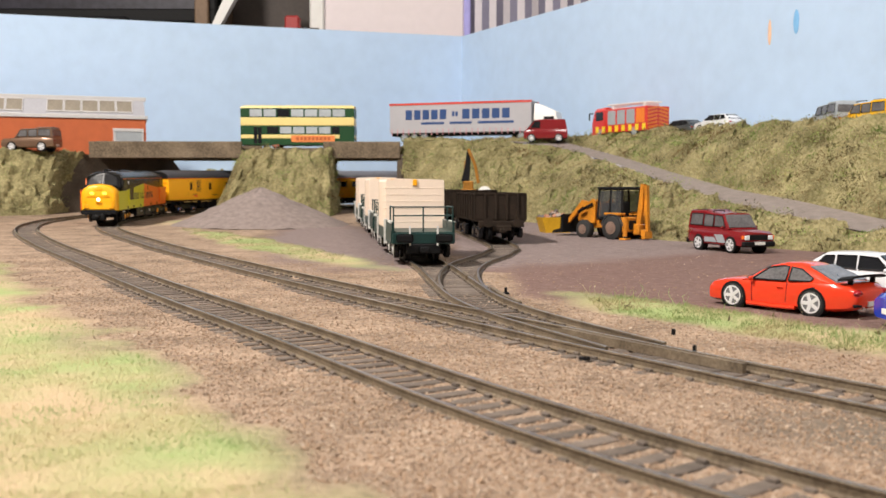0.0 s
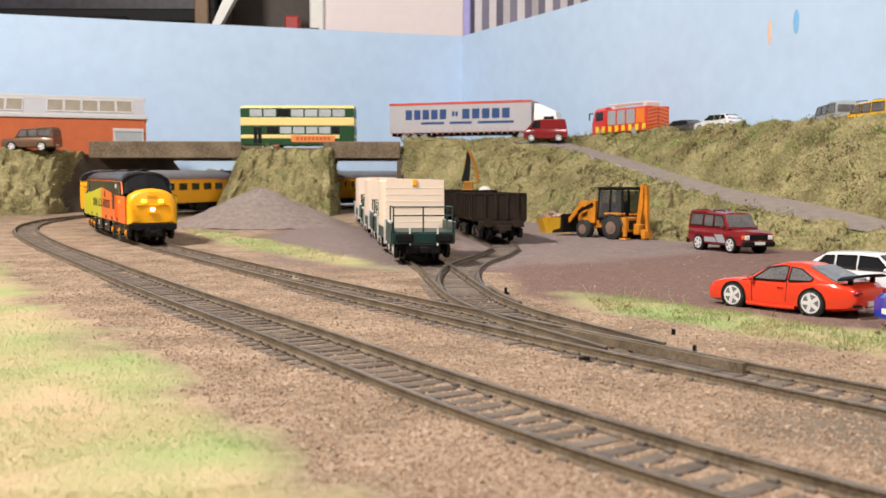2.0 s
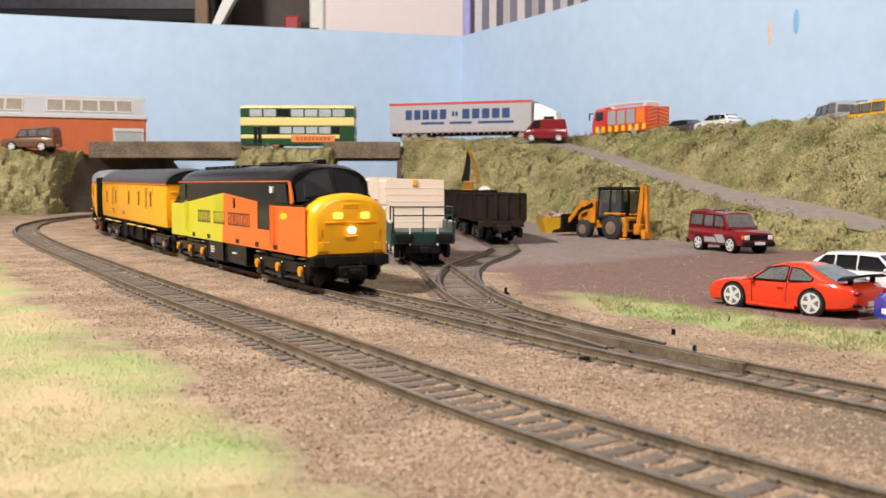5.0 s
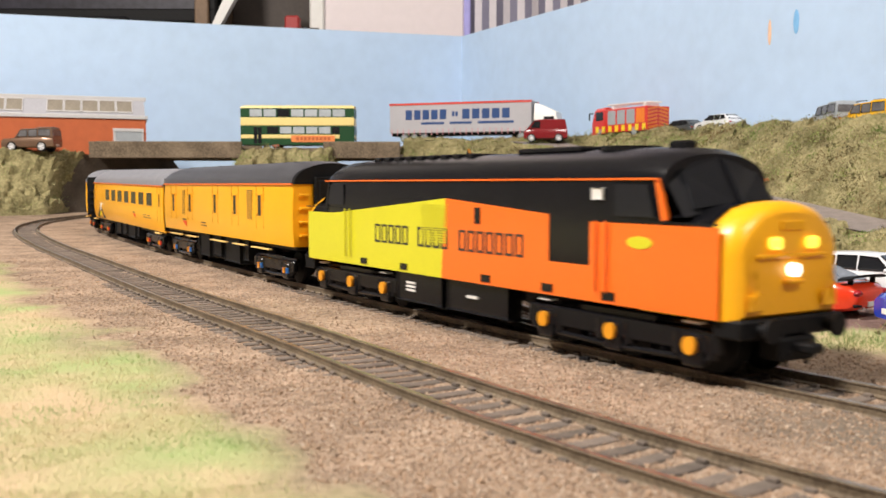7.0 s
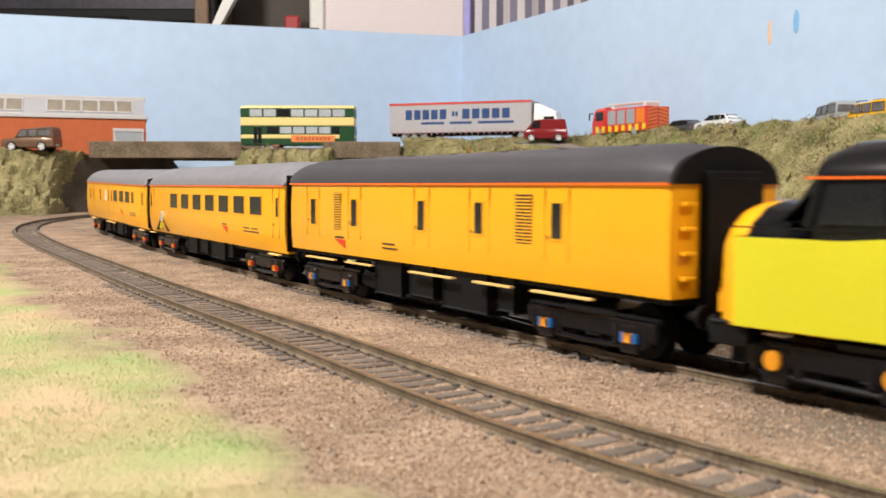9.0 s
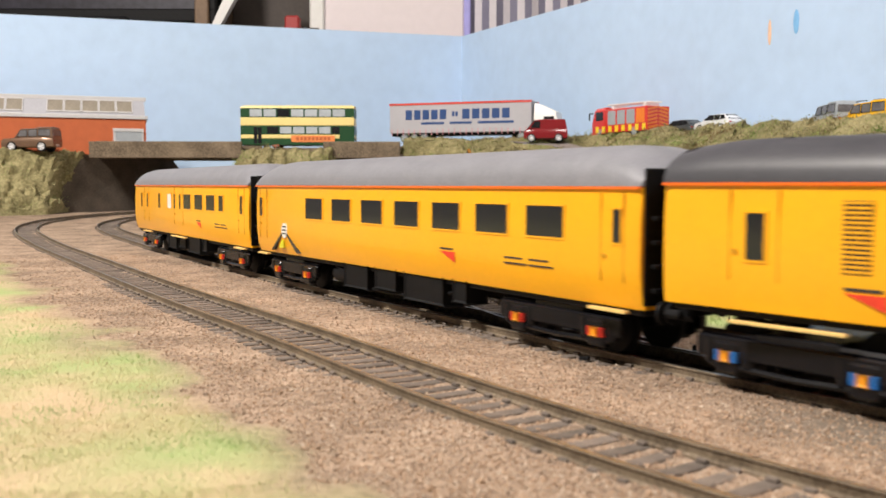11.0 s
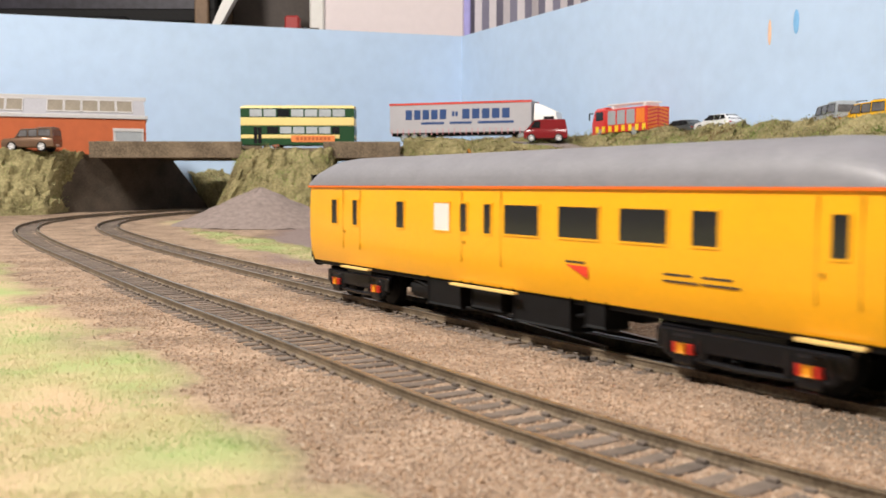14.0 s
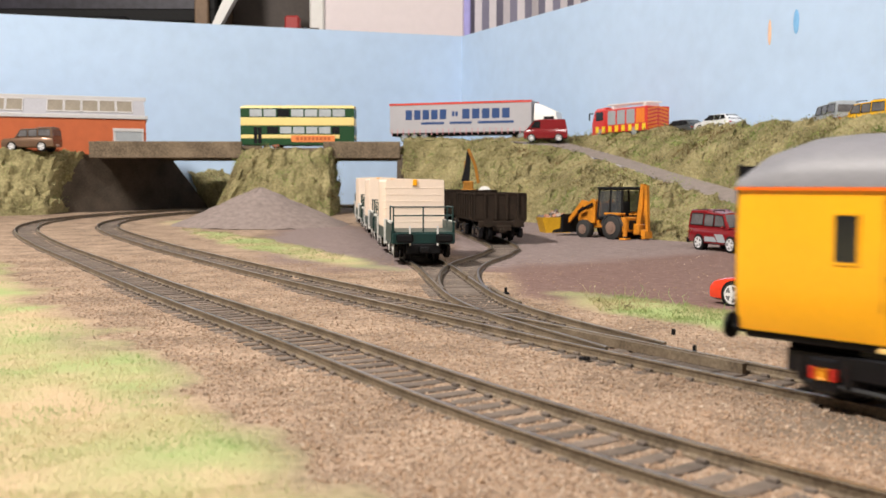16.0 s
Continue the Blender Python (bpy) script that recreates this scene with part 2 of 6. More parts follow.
def ground_material():
    m = mat("brown_ballast_ground", (0.27, 0.185, 0.128), 0.95, 0, 0.42, 45, 1.0, 1300, second=(0.48, 0.348, 0.25))
    nt = m.node_tree
    b = nt.nodes["Principled BSDF"]
    base = b.inputs["Base Color"].links[0].from_socket
    tc = [n for n in nt.nodes if n.type == "TEX_COORD"][0]

    def noisy(scale, lo, hi, c1, c2):
        n, r, x = nt.nodes.new("ShaderNodeTexNoise"), nt.nodes.new("ShaderNodeMapRange"), nt.nodes.new("ShaderNodeMix")
        n.inputs["Scale"].default_value, n.inputs["Detail"].default_value = scale, 5
        nt.links.new(tc.outputs["Object"], n.inputs["Vector"])
        r.inputs[1].default_value, r.inputs[2].default_value = lo, hi
        nt.links.new(n.outputs[0], r.inputs[0])
        x.data_type = "RGBA"
        x.inputs[6].default_value, x.inputs[7].default_value = (*c1, 1), (*c2, 1)
        nt.links.new(r.outputs[0], x.inputs[0])
        return x.outputs[2]

    yard = noisy(340, 0.3, 0.7, (0.15, 0.087, 0.074), (0.225, 0.14, 0.122))
    turf = noisy(20, 0.4, 0.6, (0.36, 0.43, 0.18), (0.55, 0.42, 0.26))
    dark_patch = noisy(120, 0.3, 0.7, (0.09, 0.08, 0.065), (0.17, 0.14, 0.11))
    grey = noisy(260, 0.3, 0.7, (0.185, 0.142, 0.135), (0.285, 0.22, 0.21))
    last = base
    for name, col in (("yard", yard), ("cinder", grey), ("grass", turf), ("dark_patch", dark_patch)):
        at_, x = nt.nodes.new("ShaderNodeAttribute"), nt.nodes.new("ShaderNodeMix")
        at_.attribute_name = name
        x.data_type = "RGBA"
        nt.links.new(at_.outputs["Fac"], x.inputs[0])
        nt.links.new(last, x.inputs[6])
        nt.links.new(col, x.inputs[7])
        last = x.outputs[2]
    nt.links.new(last, b.inputs["Base Color"])
    return m


def ground_z(x, y, g=None, d=None):
    """Surface of the board: ballast packed between the rails, shoulders that bury some sleeper ends."""
    g = grass_at(x, y) if g is None else g
    d = yard_at(x, y) if d is None else d
    dl = float(np.sqrt(((ALL_LINES - (x, y)) ** 2).sum(axis=1).min()))
    h = 0.45 * wob(x, y, 18) + 0.35 * wob(x, y, 6, 2) + 0.5 * g + 1.0 * wob(x, y, 70, 8)
    h *= 1 - 0.75 * d
    bed = -2.95 + 0.16 * wob(x, y, 5, 2) + 0.14 * wob(x, y, 19, 4)
    buried = clamp01((235 - y) / 30) if y < 300 else clamp01((y - 400) / 60)
    shoulder = -2.85 + 0.75 * buried + 0.35 * wob(x, y, 9, 6) + 0.3 * wob(x, y, 30, 7)
    open_ground = GROUND_Z + 0.9 + h + 0.5 * d
    k1, k2 = clamp01((dl - 7.2) / 3), clamp01((dl - 15) / 9)
    return rise(y) + (bed * (1 - k1) + shoulder * k1) * (1 - k2) + open_ground * k2


def ground():
    xs = [*range(-700, -420, 20), *range(-420, -200, 5), *np.arange(-200, 200, 2.5).tolist(), *range(200, 320, 5), *range(320, 1160, 20)]
    ys = [*range(-460, -60, 25), *range(-60, 60, 12), *range(60, 420, 3), *range(420, 900, 7), *range(900, 1561, 15)]
    pts, faces, ga, ya, ca, sa = [], [], [], [], [], []
    for y in ys:
        for x in xs:
            g, d = grass_at(x, y), yard_at(x, y)
            pts.append((x * MM, y * MM, ground_z(x, y, g, d) * MM))
            ga.append(g)
            ya.append(d)
            # Darker grey-brown oval on the ground at the near right.
            sa.append(0.85 * clamp01(1.6 * blob(x, y, 76, 167, 30, 20, -40) + 0.35 * wob(x, y, 12, 9)))
            ca.append(d * clamp01((y - 470 - 0.9 * max(0, x - 20)) / 40 + 0.5 * wob(x, y, 30, 6)))
    n = len(xs)
    for j in range(len(ys) - 1):
        for i in range(n - 1):
            a = j * n + i
            faces.append((a, a + 1, a + n + 1, a + n))
    me = bpy.data.meshes.new("ground")
    me.from_pydata(pts, [], faces)
    me.shade_smooth()
    for name, vals in (("grass", ga), ("yard", ya), ("cinder", ca), ("dark_patch", sa)):
        me.attributes.new(name, "FLOAT", "POINT").data.foreach_set("value", vals)
    me.materials.append(ground_material())
    ob = new("ground", me)
    return tagged(ob, "brown ballast and soil board with patchy static grass", "ground", kind="structure")


ground()


def track(name, line, label, first=0.0, last=1e9, gap=6.4):
    t = thing(name, Matrix(), label, "track", kind="structure")
    rails(t, line)
    sleepers(t, line, gap, first, last)


track("running_track", RUNNING, "weathered flat-bottom running track on brown sleepers", 500)
track("outer_track", OUTER, "weathered outer track on grey-brown sleepers", 420)
track("siding_track", FLASK_ROAD, "siding track joining the running line at a turnout", 0)
track("coal_siding_track", COAL_ROAD, "curved siding track under brown coal wagons", 0)

# ---- banks ----
TURF = mat("matted_olive_grass", (0.17, 0.15, 0.055), 0.95, 0, 0.4, 30, 1.0, 500, second=(0.38, 0.33, 0.17))
GRAVEL = mat("grey_gravel_road", (0.25, 0.21, 0.19), 0.95, 0, 0.2, 120, 0.6, 1200)
ROAD = mat("grey_road_card", (0.2, 0.19, 0.19), 0.9, 0, 0.15, 60)


def bank_surface(name, rows, material, label, bump=3.0, fine=6.0, category="bank"):
    """A lumpy sheet through rows of plan points, each row along the bank."""
    n = 120
    dense = []
    for r in rows:
        pts = [Vector(p) for p in r]
        L = [0]
        for a, b in zip(pts, pts[1:]):
            L.append(L[-1] + (b - a).length)
        out = []
        for k in range(n + 1):
            t = L[-1] * k / n
            for i in range(len(pts) - 1):
                if t <= L[i + 1] + 1e-6:
                    out.append(pts[i].lerp(pts[i + 1], (t - L[i]) / max(1e-6, L[i + 1] - L[i])))
                    break
        dense.append(out)
    grid = []
    for (a, b) in zip(dense, dense[1:]):
        span = max((p - q).length for p, q in zip(a, b))
        m = max(2, int(span / fine))
        for k in range(m):
            grid.append([p.lerp(q, k / m) for p, q in zip(a, b)])
    grid.append(dense[-1])
    bm = bmesh.new()
    vs = []
    for j, r in enumerate(grid):
        row = []
        edge = min(1, j / 3, (len(grid) - 1 - j) / 3 + 0.2)
        for p in r:
            q = p * (1 / 16)
            h = noise.noise(q * 0.6) * bump * 1.9 + noise.noise(q * 1.5) * bump * 1.7 + noise.noise(q * 3.6) * bump * 0.9
            row.append(bm.verts.new(p + Vector((h * 0.5 * edge, -h * 0.6 * edge, h * 0.7 * edge))))
        vs.append(row)
    for a, b in zip(vs, vs[1:]):
        for i in range(n):
            bm.faces.new((a[i], a[i + 1], b[i + 1], b[i]))
    ob = part(name, bm, material)
    return tagged(ob, label, category, kind="structure")


FOOT = [(-52, 1200, 2), (-36, 1150, 2), (30, 1080, 1), (98, 985, 0), (130, 850, -1), (160, 745, -2), (230, 655, -3), (275, 598, -3), (340, 530, -3), (460, 430, -3)]
EDGE = [(-50, 1222, 96), (-10, 1200, 97), (70, 1165, 94), (130, 1118, 86), (176, 985, 63), (212, 870, 40.3), (229, 790, 28.8), (254, 705, 17.8), (284, 620, 9.7), (345, 548, 3)]
FAR_EDGE = [(-50, 1235, 97), (0, 1215, 97), (85, 1190, 95), (146, 1150, 92), (190, 1030, 71.4), (224, 920, 52), (250, 830, 37.9), (274, 760, 30.6), (305, 665, 18), (380, 575, 8)]
CREST = [(-50, 1250, 97), (5, 1235, 97), (95, 1220, 96), (160, 1210, 102), (205, 1110, 100), (248, 1020, 101), (281, 930, 99), (310, 860, 98.7), (350, 765, 96.8), (440, 660, 95)]
BACK = [(-50, 1500, 94), (20, 1530, 94), (60, 1490, 94), (150, 1330, 94), (210, 1215, 94), (265, 1110, 94), (310, 1025, 94), (352, 945, 94), (400, 855, 94), (500, 666, 94)]
MIDS = [tuple(Vector(a).lerp(Vector(b), 0.5) + Vector((2, -4, 3))) for a, b in zip(FOOT, EDGE)]
MIDC = [tuple(Vector(a).lerp(Vector(b), 0.5) + Vector((1, -3, 4))) for a, b in zip(FAR_EDGE, CREST)]
bank_surface("lower_bank", [FOOT, MIDS, EDGE], TURF, "steep olive static-grass bank beside the yard", 5.5)
bank_surface("ramp_road", [EDGE, FAR_EDGE], GRAVEL, "grey gravel ramp road climbing the bank", 0.5, category="road")
bank_surface("upper_bank", [FAR_EDGE, MIDC, CREST, [tuple(Vector(c).lerp(Vector(b), 0.25)) for c, b in zip(CREST, BACK)]], TURF, "rough olive grass bank above the ramp road", 5.0)
bank_surface("upper_road", [[tuple(Vector(c).lerp(Vector(b), 0.2) - Vector((0, 0, 3))) for c, b in zip(CREST, BACK)], BACK], ROAD, "grey road surface behind the upper bank", 0.3, category="road")
bank_surface("island_bank", [[(-284, 1184, 4), (-262, 1152, 3), (-215, 1140, 3), (-135, 1150, 3), (-132, 1190, 4), (-134, 1260, 6)],
                             [(-268, 1206, 45), (-256, 1190, 48), (-205, 1180, 50), (-140, 1184, 50), (-136, 1215, 50), (-138, 1262, 50)],
                             [(-255, 1218, 84), (-248, 1208, 84), (-200, 1204, 84), (-143, 1206, 84), (-139, 1225, 84), (-140, 1265, 84)],
                             [(-250, 1300, 76), (-240, 1300, 76), (-200, 1300, 76), (-150, 1300, 76), (-145, 1302, 76), (-143, 1306, 76)]], TURF, "grassy island bank between the two bridge spans", 4.0)
bank_surface("left_bank", [[(-760, 1030, 0), (-600, 1080, 2), (-520, 1120, 3), (-478, 1165, 5), (-470, 1230, 8)],
                           [(-760, 1100, 50), (-610, 1130, 48), (-530, 1160, 48), (-480, 1190, 50), (-465, 1240, 50)],
                           [(-760, 1150, 81), (-620, 1168, 81), (-540, 1180, 81), (-470, 1206, 82), (-450, 1250, 82)],
                           [(-760, 1300, 80), (-620, 1330, 80), (-540, 1350, 80), (-470, 1370, 80), (-450, 1380, 80)]], TURF, "tall grass bank beside the bridge abutment", 4.5)
bank_surface("far_bank", [[(-345, 1400, 8), (-320, 1385, 9), (-262, 1410, 10)], [(-370, 1420, 55), (-330, 1405, 50), (-275, 1425, 38)], [(-400, 1450, 72), (-345, 1440, 66), (-290, 1450, 52)], [(-400, 1480, 72), (-345, 1480, 66), (-290, 1480, 50)]], TURF, "brown grass bank behind the bridge", 3.0)


def heap():
    bm = bmesh.new()
    rows = []
    for j in range(22):
        t = j / 21
        r = 82 * (1 - t) ** 1.0 + 1.5
        z = 38 * t - 6 * max(0, t - 0.85) ** 1.2
        rows.append([(-178 + r * 1.05 * math.cos(2 * math.pi * k / 56) + 3 * wob(k * 3, j * 4, 9), 945 + r * 0.85 * math.sin(2 * math.pi * k / 56), z + rise(945) - 3 + 1.1 * wob(k * 5, j * 5, 9, 4)) for k in range(56)])
    loft(bm, rows)
    tagged(part("gravel_heap", bm, mat("purple_grey_gravel", (0.26, 0.21, 0.195), 0.95, 0, 0.25, 200, 1.0, 1500)), "conical heap of purple-grey gravel in the yard", "gravel heap", kind="stuff")


heap()

# ---- backdrop boards and the room ----
CORNER, LEFT_END, RIGHT_END = Vector((29, 1550)), Vector((-900, 1267)), Vector((520, 620))


def board(name, a, b, z0, z1, thick, label):
    d = (b - a).normalized()
    n = Vector((-d.y, d.x))
    if n.dot(Vector((0, 1)) + Vector((0.2, 0))) < 0:
        n = -n
    bm = bmesh.new()
    ring = [a, b, b + n * thick, a + n * thick]
    loft(bm, [[(p.x, p.y, z0) for p in ring], [(p.x, p.y, z1) for p in ring]])
    return tagged(part(name, bm, SKYBOARD, smooth=False), label, "wall", kind="structure")


board("wall_west", LEFT_END, CORNER, -5, 277, 9, "pale blue painted sky backdrop board")
board("wall_east", CORNER, RIGHT_END, 90, 277, 9, "pale blue painted sky backdrop board")


def room():
    wallm = mat("white_room_wall", (0.58, 0.55, 0.53), 0.9, 0, 0.03, 2)
    for name, x0, x1, y0, y1, z0, z1 in (("wall_north", -2500, 2500, 2300, 2400, -950, 1450), ("wall_south", -2500, 2500, -1900, -1800, -950, 1450),
                                         ("wall_left", -2600, -2500, -1800, 2300, -950, 1450), ("wall_right", 2500, 2600, -1800, 2300, -950, 1450),
                                         ("ceiling", -2500, 2500, -1800, 2300, 1450, 1500)):
        bm = bmesh.new()
        box(bm, x0, x1, y0, y1, z0, z1)
        tagged(part(name, bm, wallm, smooth=False), "plain white painted room surface", "ceiling" if name == "ceiling" else "wall", kind="structure")
    bm = bmesh.new()
    box(bm, -2500, 2500, -1800, 2300, -1000, -950)
    tagged(part("floor", bm, mat("beige_carpet", (0.3, 0.26, 0.22), 0.95, 0, 0.1, 8), smooth=False), "plain beige room floor", "floor", kind="structure")


room()
bm = bmesh.new()
box(bm, -690, 1130, -450, 1540, -948, -9)
tagged(part("baseboard", bm, mat("plain_timber_baseboard", (0.3, 0.22, 0.14), 0.7, 0, 0.15, 8), smooth=False), "plain timber baseboard carrying the model railway", "baseboard", kind="structure")


# ---- bridge ----
def bridge():
    b = thing("road_bridge", Matrix(), "brown weathered concrete road bridge over the tracks", "bridge")
    for x0, x1 in ((-443, -252), (-150, -54)):
        bm = bmesh.new()
        box(bm, x0, x1, 1212, 1218, 74.5, 95.5, 0.8)
        part("parapet", bm, CONCRETE, b)
        bm = bmesh.new()
        box(bm, x0, x1, 1218, 1345, 79, 88)
        part("deck", bm, CONCRETE, b, "flat deck slab under the road")
        bm = bmesh.new()
        box(bm, x0, x1, 1345, 1350, 74.5, 95.5, 0.8)
        part("parapet", bm, CONCRETE, b)
    bm = bmesh.new()
    box(bm, -252, -150, 1226, 1345, 79, 88)
    part("deck", bm, CONCRETE, b)
    bm = bmesh.new()
    verts_faces(bm, [(-492, 1190, 3), (-338, 1400, 6), (-379, 1350, 79), (-458, 1235, 79), (-520, 1300, 3), (-400, 1480, 6), (-420, 1400, 79), (-480, 1300, 79)],
                [(0, 1, 2, 3), (4, 7, 6, 5), (0, 3, 7, 4), (1, 5, 6, 2), (3, 2, 6, 7), (0, 4, 5, 1)])
    part("abutment", bm, DARKWALL, b, "dark sloping abutment", smooth=False)
    bm = bmesh.new()
    box(bm, -58, -50, 1215, 1345, 2, 80, 0.5)
    part("pier", bm, DARKWALL, b, "dark upright pier")


bridge()


# ---- the train ----
def loco_ring(x, half, roof, cant=42.7, bottom=13.2):
    pts = [(half - 0.5, bottom), (half, bottom + 1.2), (half, 34), (half - 0.3, cant - 0.7)]
    for k in range(1, 9):
        a = k / 8 * math.pi / 2
        pts.append(((half - 0.3) * math.cos(a) ** 0.85, cant + (roof - cant) * math.sin(a) ** 1.1))
    pts = pts + [(-y, z) for y, z in reversed(pts[:-1])]
    return [(x, y, z) for y, z in pts]


def bogie(parent, x, axles, wheel, name="bogie", frame=15.2, length=34, axlebox=None):
    bm = bmesh.new()
    for s in (-1, 1):
        box(bm, -length, length, s * frame - 1.1, s * frame + 1.1, wheel * 0.75, wheel * 1.45, 0.4)
        for a in axles:
            box(bm, a - 3.2, a + 3.2, s * frame - 1.6, s * frame + 1.6, wheel * 0.3, wheel * 1.3, 0.5)
            for u in (-1, 1):
                cyl(bm, a + u * 5.2, s * frame, wheel * 0.95, 1.5, 5.0, "z", 10)
        rod(bm, [(-length + 4, s * (frame + 0.4), wheel * 0.55), (0, s * (frame + 0.4), wheel * 0.45), (length - 4, s * (frame + 0.4), wheel * 0.55)], 0.7, 6)
        rod(bm, [(-length, s * (frame - 1), wheel * 1.5), (length, s * (frame - 1), wheel * 1.5)], 0.9, 6)
    box(bm, -length * 0.4, length * 0.4, -frame, frame, wheel * 0.9, wheel * 1.7, 0.5)
    bg = part(name, bm, SATIN, parent)
    bg.matrix_basis = at(x, 0, 0)
    for a in axles:
        w = bmesh.new()
        for s in (-1, 1):
            cyl(w, 0, s * 8.2, 0, wheel, 2.4, "y", 28, bev=0.2)
            cyl(w, 0, s * 7.0, 0, wheel + 0.7, 0.6, "y", 28)
        cyl(w, 0, 0, 0, 1.2, 15, "y", 10)
        ws = part("wheelset", w, BLACK, bg)
        ws.matrix_basis = at(a, 0, wheel)
        WHEELS.append((ws, a, wheel))
    if axlebox:
        axlebox(bg, axles, frame, wheel)
    BOGIES.append((bg, parent, x))
    return bg


WHEELS, BOGIES = [], []
BOXY = mat("yellow_axlebox", (0.75, 0.3, 0.01), 0.5)
BOXBLUE = mat("blue_spring_paint", (0.02, 0.16, 0.5), 0.5)
BOXRED = mat("red_spring_paint", (0.6, 0.03, 0.015), 0.5)
LAMPY = glow("lit_marker_lamp", (1.0, 0.75, 0.08), 1.6)
LAMPW = glow("lit_headlamp", (1.0, 0.93, 0.75), 3.0)
LETTER = mat("black_lettering", (0.03, 0.03, 0.03), 0.5)


def side_plate(bm, pts, s, y0, y1, mi=0):
    """A flat plate on a vehicle's side: pts are (x, z)."""
    loft(bm, [[(x, s * y0, z) for x, z in pts], [(x, s * y1, z) for x, z in pts]], mi=mi)


def locomotive():
    t = thing("diesel_locomotive", Matrix(), "orange, lime and black diesel locomotive with yellow noses", "locomotive")
    # main body between the cabs' windscreens
    bm = bmesh.new()
    st = [(-92.5, 16.9, 48.6), (-89, 17.4, 50), (-76, 17.7, 50.6), (76, 17.7, 50.6), (89, 17.4, 50), (92.5, 16.9, 48.6)]
    loft(bm, [loco_ring(x, h, r, 42.7) for x, h, r in st])
    part("body", bm, SATIN, t, "black roof and upper body")
    for e in (-1, 1):
        # nose: rounded box in front of the windscreen
        bm = bmesh.new()
        rings = []
        for x, h, top, low in ((86, 17.72, 34.3, 13.2), (100, 17.72, 34.3, 13.2), (108, 17.4, 35.2, 13.2), (112, 16.7, 35.2, 13.2), (114.2, 15.6, 34.2, 13.6), (115.2, 14.2, 32.8, 14.4)):
            pts = [(h, low), (h, 20), (h, 27), (h - 0.4, top - 4.6), (h - 2.4, top - 1.6), (h * 0.6, top + 1.3), (h * 0.3, top + 2.5), (0, top + 2.9)]
            pts += [(-y, z) for y, z in reversed(pts[:-1])]
            rings.append([(e * x, y, z) for y, z in pts])
        loft(bm, rings)
        nose = part("nose", bm, NOSEY, t, "yellow rounded nose end")
        # black nose top behind the windscreen line
        bm = bmesh.new()
        rings = []
        for x, h, top in ((85, 17.9, 34.3), (100, 17.9, 34.35), (107.5, 17.5, 35.2)):
            pts = [(h - 0.2, top - 4.2), (h - 2.2, top - 1.3), (h * 0.6, top + 1.6), (h * 0.3, top + 2.8), (0, top + 3.2)]
            pts += [(-y, z) for y, z in reversed(pts[:-1])]
            rings.append([(e * x, y, z) for y, z in pts])
        loft(bm, rings, closed=False, cap=False)
        bmesh.ops.solidify(bm, geom=bm.faces[:], thickness=0.25)
        part("nose_top", bm, SATIN, t, "black nose top")
        # windscreen: sloping front with two panes
        bm = bmesh.new()
        bot = [(99.5, y, 36.8 - abs(y) * 0.14) for y in (-16.9, -8.5, 0, 8.5, 16.9)]
        top = [(92.2, y * 0.9, 48.8 - (abs(y) / 16.9) ** 2.2 * 7.0) for y in (-16.9, -8.5, 0, 8.5, 16.9)]
        back = [(85, y * 0.95, 49.4 - (abs(y) / 17) ** 2.2 * 7.0) for y in (-17, -8.5, 0, 8.5, 17)]
        backb = [(85, y, 34) for y in (-17.2, -8.5, 0, 8.5, 17.2)]
        rows = [[(e * p[0], p[1], p[2]) for p in r] for r in (backb, bot, top, back)]
        loft(bm, rows, closed=True, cap=True)
        part("cab_front", bm, SATIN, t, "black cab front")
        for s in (-1, 1):
            bm = bmesh.new()
            q = [(99.1, s * 1.2, 37.3), (98.9, s * 13.6, 35.9), (93.4, s * 12.0, 44.0), (93.0, s * 1.2, 47.2)]
            off = Vector((0.55, 0, 0.35))
            loft(bm, [[(e * p[0], p[1], p[2]) for p in q], [(e * (p[0] + off.x), p[1], p[2] + off.z) for p in q]])
            part("windscreen", bm, GLASSD, t, "dark cab windscreen", smooth=False)
            # cab side window and door
            bm = bmesh.new()
            side_plate(bm, [(e * 77, 34.2), (e * 91, 34.2), (e * 88.5, 41.5), (e * 77, 41.5)], s, 17.5, 17.95)
            part("cab_window", bm, GLASSD, t, "dark cab side window", smooth=False)
            bm = bmesh.new()
            side_plate(bm, [(e * 92.8, 33.4), (e * 94.6, 33.8), (e * 91.6, 42.6), (e * 90.4, 42.6)], s, 16.4, 17.45)
            part("cab_pillar", bm, ORANGE if e > 0 and s < 0 else SATIN, t, "cab corner pillar")
            bm = bmesh.new()
            rod(bm, [(e * 70.5, s * 18.6, 16), (e * 70.5, s * 18.6, 33)], 0.3, 6)
            rod(bm, [(e * 74.5, s * 18.6, 16), (e * 74.5, s * 18.6, 33)], 0.3, 6)
            part("handrail", bm, ORANGE if e * s < 0 else LIME, t)
            bm = bmesh.new()
            cyl(bm, e * 117.0, s * 10.5, 11.6, 1.3, 5.0, "x", 12)
            cyl(bm, e * 119.6, s * 10.5, 11.6, 2.5, 1.0, "x", 20)
            part("buffer", bm, BLACK, t)
            # marker lamps
            bm = bmesh.new()
            box(bm, e * 115.2, e * 116.7, s * 5.8 - 1.9, s * 5.8 + 1.9, 28.0, 30.6, 0.6)
            part("marker_lamp", bm, LAMPY if e > 0 else WHITE, t, "lit yellow marker lamp" if e > 0 else "unlit lamp")
            bm = bmesh.new()
            rod(bm, [(e * 116.3, s * 12.4, 17), (e * 116.9, s * 12.4, 20), (e * 116.4, s * 12.4, 24)], 0.3, 6)
